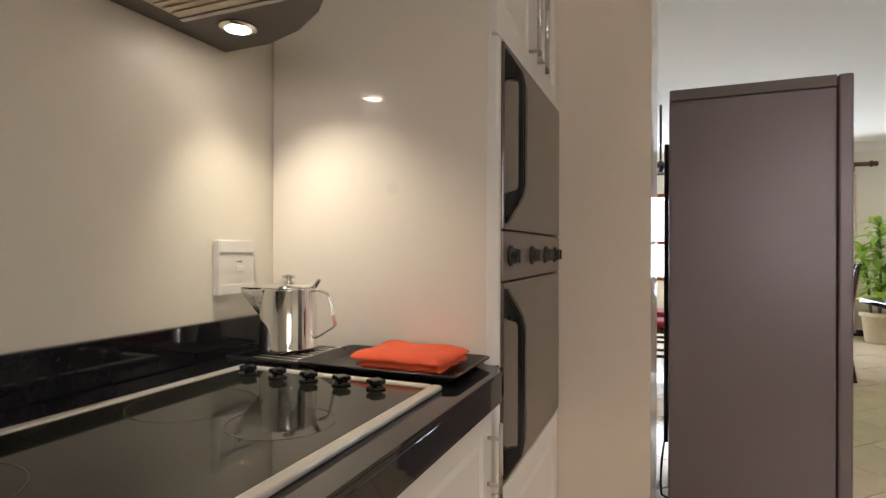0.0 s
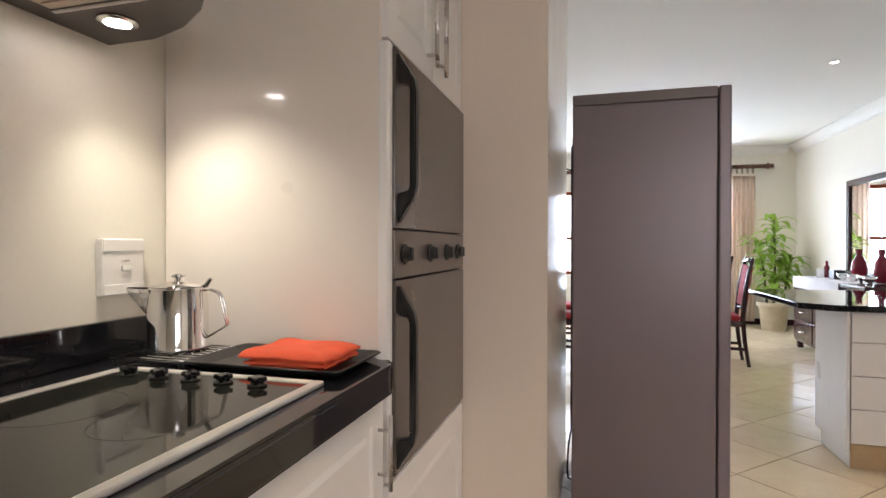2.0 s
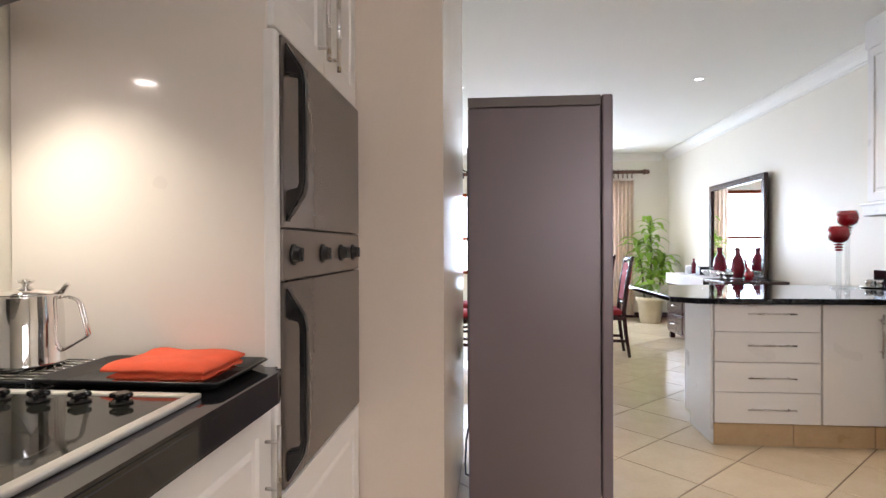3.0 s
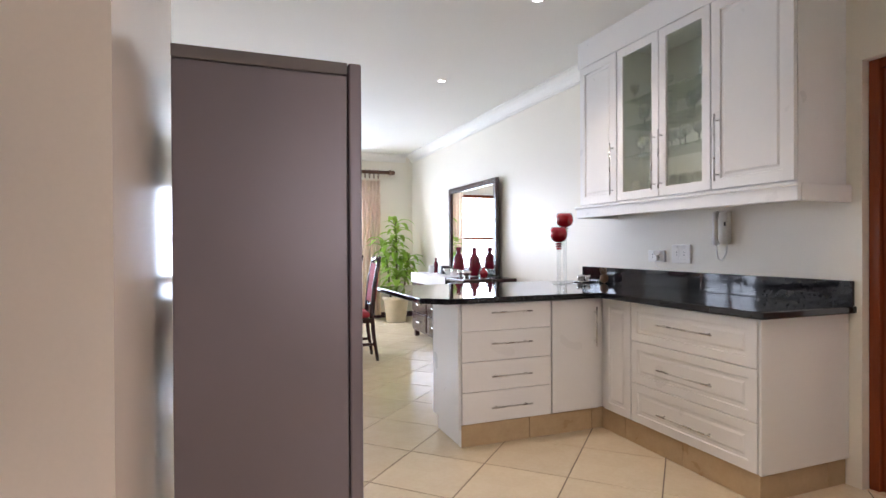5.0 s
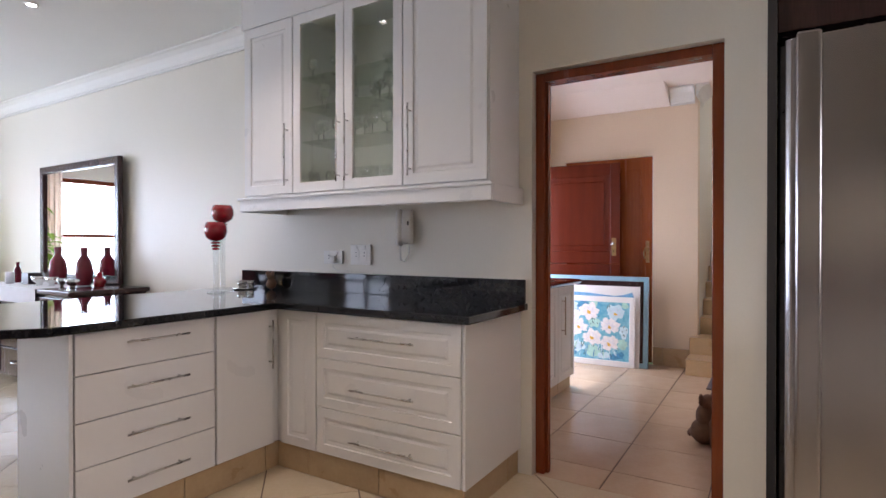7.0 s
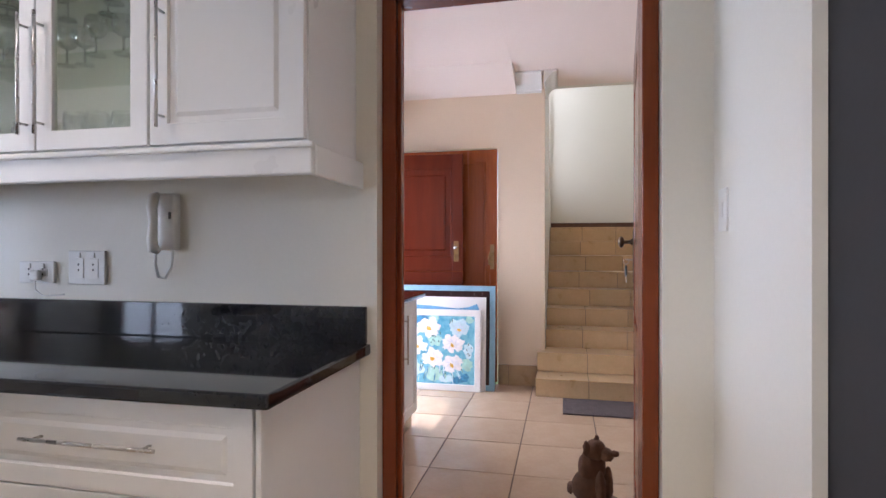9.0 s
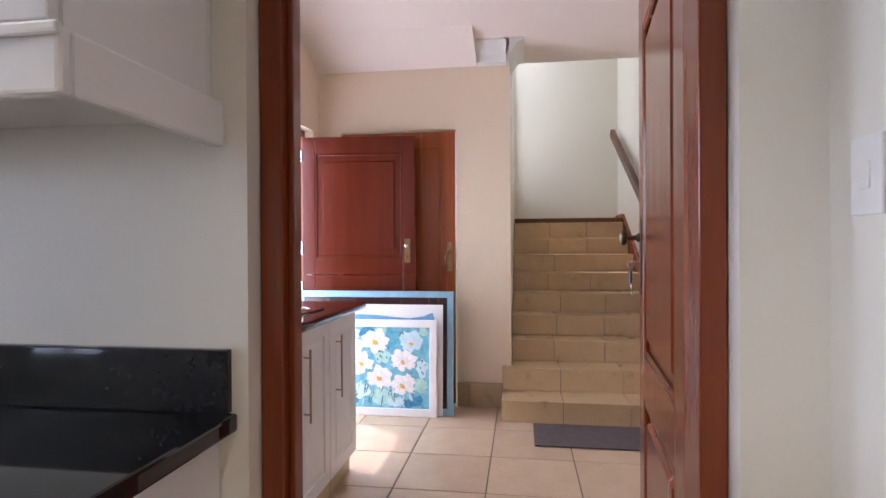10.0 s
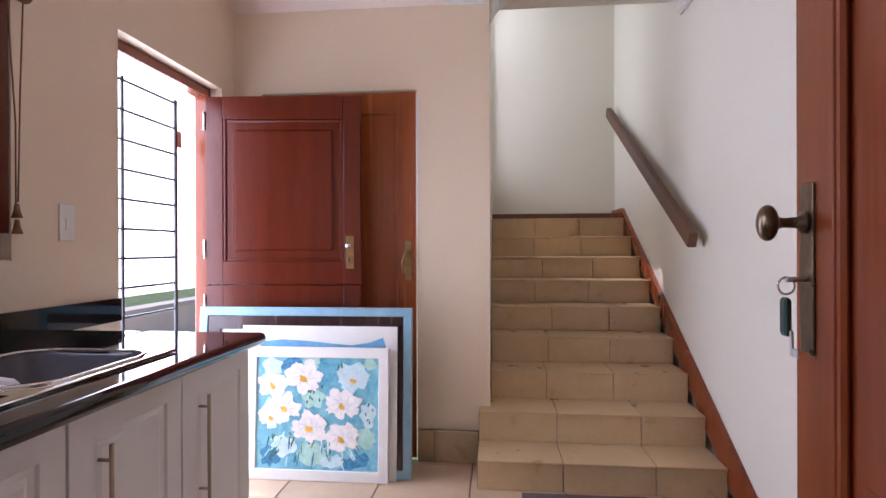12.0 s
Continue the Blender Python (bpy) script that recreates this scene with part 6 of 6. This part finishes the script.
for x in (-0.20, 0.165):
    part("front_leg", tube([(x + 0.018, 0.20, 0.0), (x + 0.018, 0.20, 0.25), (x + 0.018, 0.20, 0.43)], [0.016, 0.022, 0.024], 10), DARKWOOD, chair)
    part("back_leg", tube([(x + 0.018, -0.27, 0.0), (x + 0.018, -0.23, 0.25), (x + 0.018, -0.21, 0.48), (x + 0.018, -0.24, 0.80), (x + 0.018, -0.29, 1.06), (x + 0.018, -0.305, 1.09)], [0.018, 0.021, 0.023, 0.021, 0.019, 0.014], 10), DARKWOOD, chair)
    part("stretcher", cube(x + 0.008, x + 0.028, -0.235, 0.19, 0.16, 0.19, 0.004), DARKWOOD, chair)
part("seat_rail", cube(-0.21, 0.21, -0.215, 0.225, 0.40, 0.452, 0.006), DARKWOOD, chair)
part("seat", cube(-0.205, 0.205, -0.19, 0.22, 0.454, 0.515, 0.025, 3), REDFAB, chair, "red padded seat")
bm = cube(-0.165, 0.165, -0.02, 0.028, 0, 0.42, 0.014, 3)
bmesh.ops.transform(bm, matrix=pose(0, -0.232, 0.60, 8, 0, 0), verts=bm.verts[:])
part("backrest", bm, REDFAB, chair, "red padded backrest")
part("top_rail", tube([(-0.185, -0.288, 1.045), (0, -0.298, 1.065), (0.185, -0.288, 1.045)], 0.022, 10), DARKWOOD, chair)
part("lower_rail", tube([(-0.185, -0.222, 0.575), (0.185, -0.222, 0.575)], 0.016, 10), DARKWOOD, chair)
copy_thing(chair, pose(2.02, 7.55, 0, 0, 0, 90))
copy_thing(chair, pose(0.62, 6.30, 0, 0, 0, -90))
copy_thing(chair, pose(0.62, 7.20, 0, 0, 0, -90))
copy_thing(chair, pose(1.4, 8.12, 0, 0, 0, 180))
chair.matrix_basis = pose(2.02, 6.66, 0, 0, 0, 86)

chand = thing("chandelier", (0.75, 6.6, 2.0), "dark iron chandelier with candle lamps over the table", "chandelier")
part("stem", tube([(0.75, 6.6, 1.85), (0.75, 6.6, 2.518)], 0.012, 10), BLACKP, chand)
part("hub", lathe([(0, 0), (0.03, 0.02), (0.05, 0.07), (0.03, 0.12), (0, 0.14)], (0.75, 6.6, 1.80), 16), BLACKP, chand)
for k in range(6):
    a = 2 * math.pi * k / 6 + 0.3
    c, s = math.cos(a), math.sin(a)
    arm = part("arm", tube([(0.75 + r * c, 6.6 + r * s, z) for r, z in ((0.02, 1.88), (0.10, 1.82), (0.20, 1.86), (0.24, 1.95), (0.24, 2.0))], 0.008, 8), BLACKP, chand)
    part("candle", lathe([(0, 0), (0.03, 0.0), (0.014, 0.012), (0.013, 0.13), (0, 0.14)], (0.75 + 0.24 * c, 6.6 + 0.24 * s, 2.0), 10), POTM, arm, "pale candle sleeve")
    part("crystal", lathe([(0, 0), (0.012, 0.02), (0.004, 0.05), (0.009, 0.07), (0, 0.085)], (0.75 + 0.20 * c, 6.6 + 0.20 * s, 1.76), 8), BLACKP, arm)

chand.location += Vector((-0.13, 0, 0.22))

# ---- outside ----
structure("ground", cube(-400, 400, -400, 400, -0.40, -0.151), GRASS, "green lawn around the house", "ground")
structure("pavement", cube(3.9, 12, 3.87, 6.6, -0.1505, -0.05), PAVE, "pale concrete yard outside the scullery", "pavement")
structure("pavement_terrace", cube(-5, 3.87, 9.96, 13, -0.1505, -0.05), PAVE, "pale terrace outside the dining room", "pavement")
yw = thing("yard_wall", (7.0, 6.7, -0.15), "pale rendered boundary wall of the yard", "boundary wall")
part("wall", cube(3.9, 12, 6.62, 6.82, -0.05, 0.40), YARD, yw)
part("coping", cube(3.88, 12.02, 6.58, 6.86, 0.402, 0.46, 0.01), PAVE, yw)


# Added glowing walls stand in for overexposed outdoors and send light indoors.
BACKDROP_GLOW = glow_material("glowing_backdrop_white", (1.0, 0.985, 0.96), 2.6)
structure("backdrop_yard", cube(3.95, 48, 12.6, 12.7, -0.15, 12), BACKDROP_GLOW, "glowing backdrop added for the overexposed view beyond the yard", "backdrop")
structure("backdrop_garden", cube(-30, 3.90, 24.0, 24.1, -0.15, 16), BACKDROP_GLOW, "glowing backdrop added for the overexposed view beyond the garden", "backdrop")
structure("backdrop_west", cube(-24.1, -24.0, -10, 24.0, -0.15, 16), BACKDROP_GLOW, "glowing backdrop added for the overexposed view beside the house", "backdrop")


def tree(x, y, h, r, seed):
    rng = random.Random(seed)
    t = thing("garden_tree", (x, y, -0.15), "leafy green garden tree", "tree", "garden trees")
    part("trunk", tube([(x, y, -0.15), (x + 0.05, y, h * 0.3), (x, y + 0.08, h * 0.65)], [0.14, 0.10, 0.05], 10), STEM, t)
    for k in range(6):
        a = k * 1.05 + rng.random()
        part("limb", tube([(x, y, h * (0.3 + 0.05 * k)), (x + 0.5 * r * math.cos(a), y + 0.5 * r * math.sin(a), h * (0.5 + 0.05 * k)), (x + 0.85 * r * math.cos(a), y + 0.85 * r * math.sin(a), h * (0.6 + 0.06 * k))], [0.05, 0.03, 0.012], 6), STEM, t)
    verts, faces = [], []
    for k in range(5200):
        a, u = rng.uniform(0, 6.283), rng.uniform(-1, 1)
        q = rng.random() ** 0.4
        s = math.sqrt(1 - u * u)
        c = Vector((x + r * q * s * math.cos(a), y + r * q * s * math.sin(a), h * 0.68 + h * 0.36 * q * u))
        if noise.noise(c * 0.9) < -0.12:
            continue
        m = Euler((rng.uniform(0, 6), rng.uniform(0, 6), rng.uniform(0, 6))).to_matrix()
        b = len(verts)
        verts += [tuple(c + m @ Vector(p)) for p in ((-0.05, 0, 0), (0, 0.026, 0.01), (0.06, 0, 0), (0, -0.026, 0.01))]
        faces.append((b, b + 1, b + 2, b + 3))
    me = bpy.data.meshes.new("crown")
    me.from_pydata(verts, [], faces)
    me.materials.append(LEAF)
    ob = new("crown", me)
    ob.parent = t
    ob.matrix_parent_inverse = Matrix.Translation((-x, -y, 0.15))
    tagged(ob, kind="stuff")


for q in ((5.7, 9.3, 3.4, 1.35, 1), (8.2, 10.5, 4.2, 1.9, 2), (-4.5, 17.0, 5.0, 2.4, 3)):
    tree(*q)

# ---- floor tiles ----


def clip(poly, x0, x1, y0, y1):
    for axis, lim, sign in ((0, x0, 1), (0, x1, -1), (1, y0, 1), (1, y1, -1)):
        out = []
        for i, p in enumerate(poly):
            q = poly[(i + 1) % len(poly)]
            a, b = sign * (p[axis] - lim), sign * (q[axis] - lim)
            if a >= 0:
                out.append(p)
            if (a >= 0) != (b >= 0):
                s = a / (a - b)
                out.append((p[0] + s * (q[0] - p[0]), p[1] + s * (q[1] - p[1])))
        poly = out
        if not poly:
            return []
    return poly


def area(poly):
    return abs(sum(p[0] * q[1] - q[0] * p[1] for p, q in zip(poly, poly[1:] + poly[:1]))) / 2


def tile_mesh(poly, cx, cy, mat):
    bm = bmesh.new()
    prism(bm, [(x - cx, y - cy) for x, y in poly], -0.0035, 0.0)
    top = [e for e in bm.edges if all(v.co.z > -0.001 for v in e.verts)]
    bmesh.ops.bevel(bm, geom=top, offset=0.0018, segments=1, affect="EDGES")
    return finish("tile", bm, mat)


def lay(parent, x0, x1, y0, y1, pitch, angle, u0, v0, mat):
    c, s = math.cos(radians(angle)), math.sin(radians(angle))
    half = pitch / 2 - 0.0030
    square = [(c * a - s * b, s * a + c * b) for a, b in ((-half, -half), (half, -half), (half, half), (-half, half))]
    shared = None
    reach = int(18 / pitch)
    for i in range(-reach, reach):
        for j in range(-reach, reach):
            u, v = u0 + (i + 0.5) * pitch, v0 + (j + 0.5) * pitch
            cx, cy = c * u - s * v, s * u + c * v
            if not (x0 - pitch < cx < x1 + pitch and y0 - pitch < cy < y1 + pitch):
                continue
            full = [(cx + a, cy + b) for a, b in square]
            poly = clip(full, x0, x1, y0, y1)
            if len(poly) < 3 or area(poly) < 0.004:
                continue
            if area(poly) > area(full) - 1e-6:
                shared = shared or tile_mesh(square, 0, 0, mat)
                me = shared
            else:
                me = tile_mesh(poly, cx, cy, mat)
            ob = new("tile", me)
            ob.parent = parent
            ob.location = (cx, cy, 0.0)


lay(floor, -0.29, 3.755, 0.2, 9.79, 0.4555, -45, -0.12, 4.09, TILE)
lay(scullery_floor, 3.757, 6.855, 1.136, 3.695, 0.4665, 0, 6.336, 2.308, TILE_SC)
structure("floor_border_tiles", cube(-2.44, -0.292, 2.48, 9.79, -0.0038, 0.0), TILE, "cream tiled floor at the dining room side", "floor")
structure("floor_kitchen_back", cube(-0.29, 3.725, -1.54, 0.198, -0.0038, 0.0), TILE, "cream tiled floor behind", "floor")
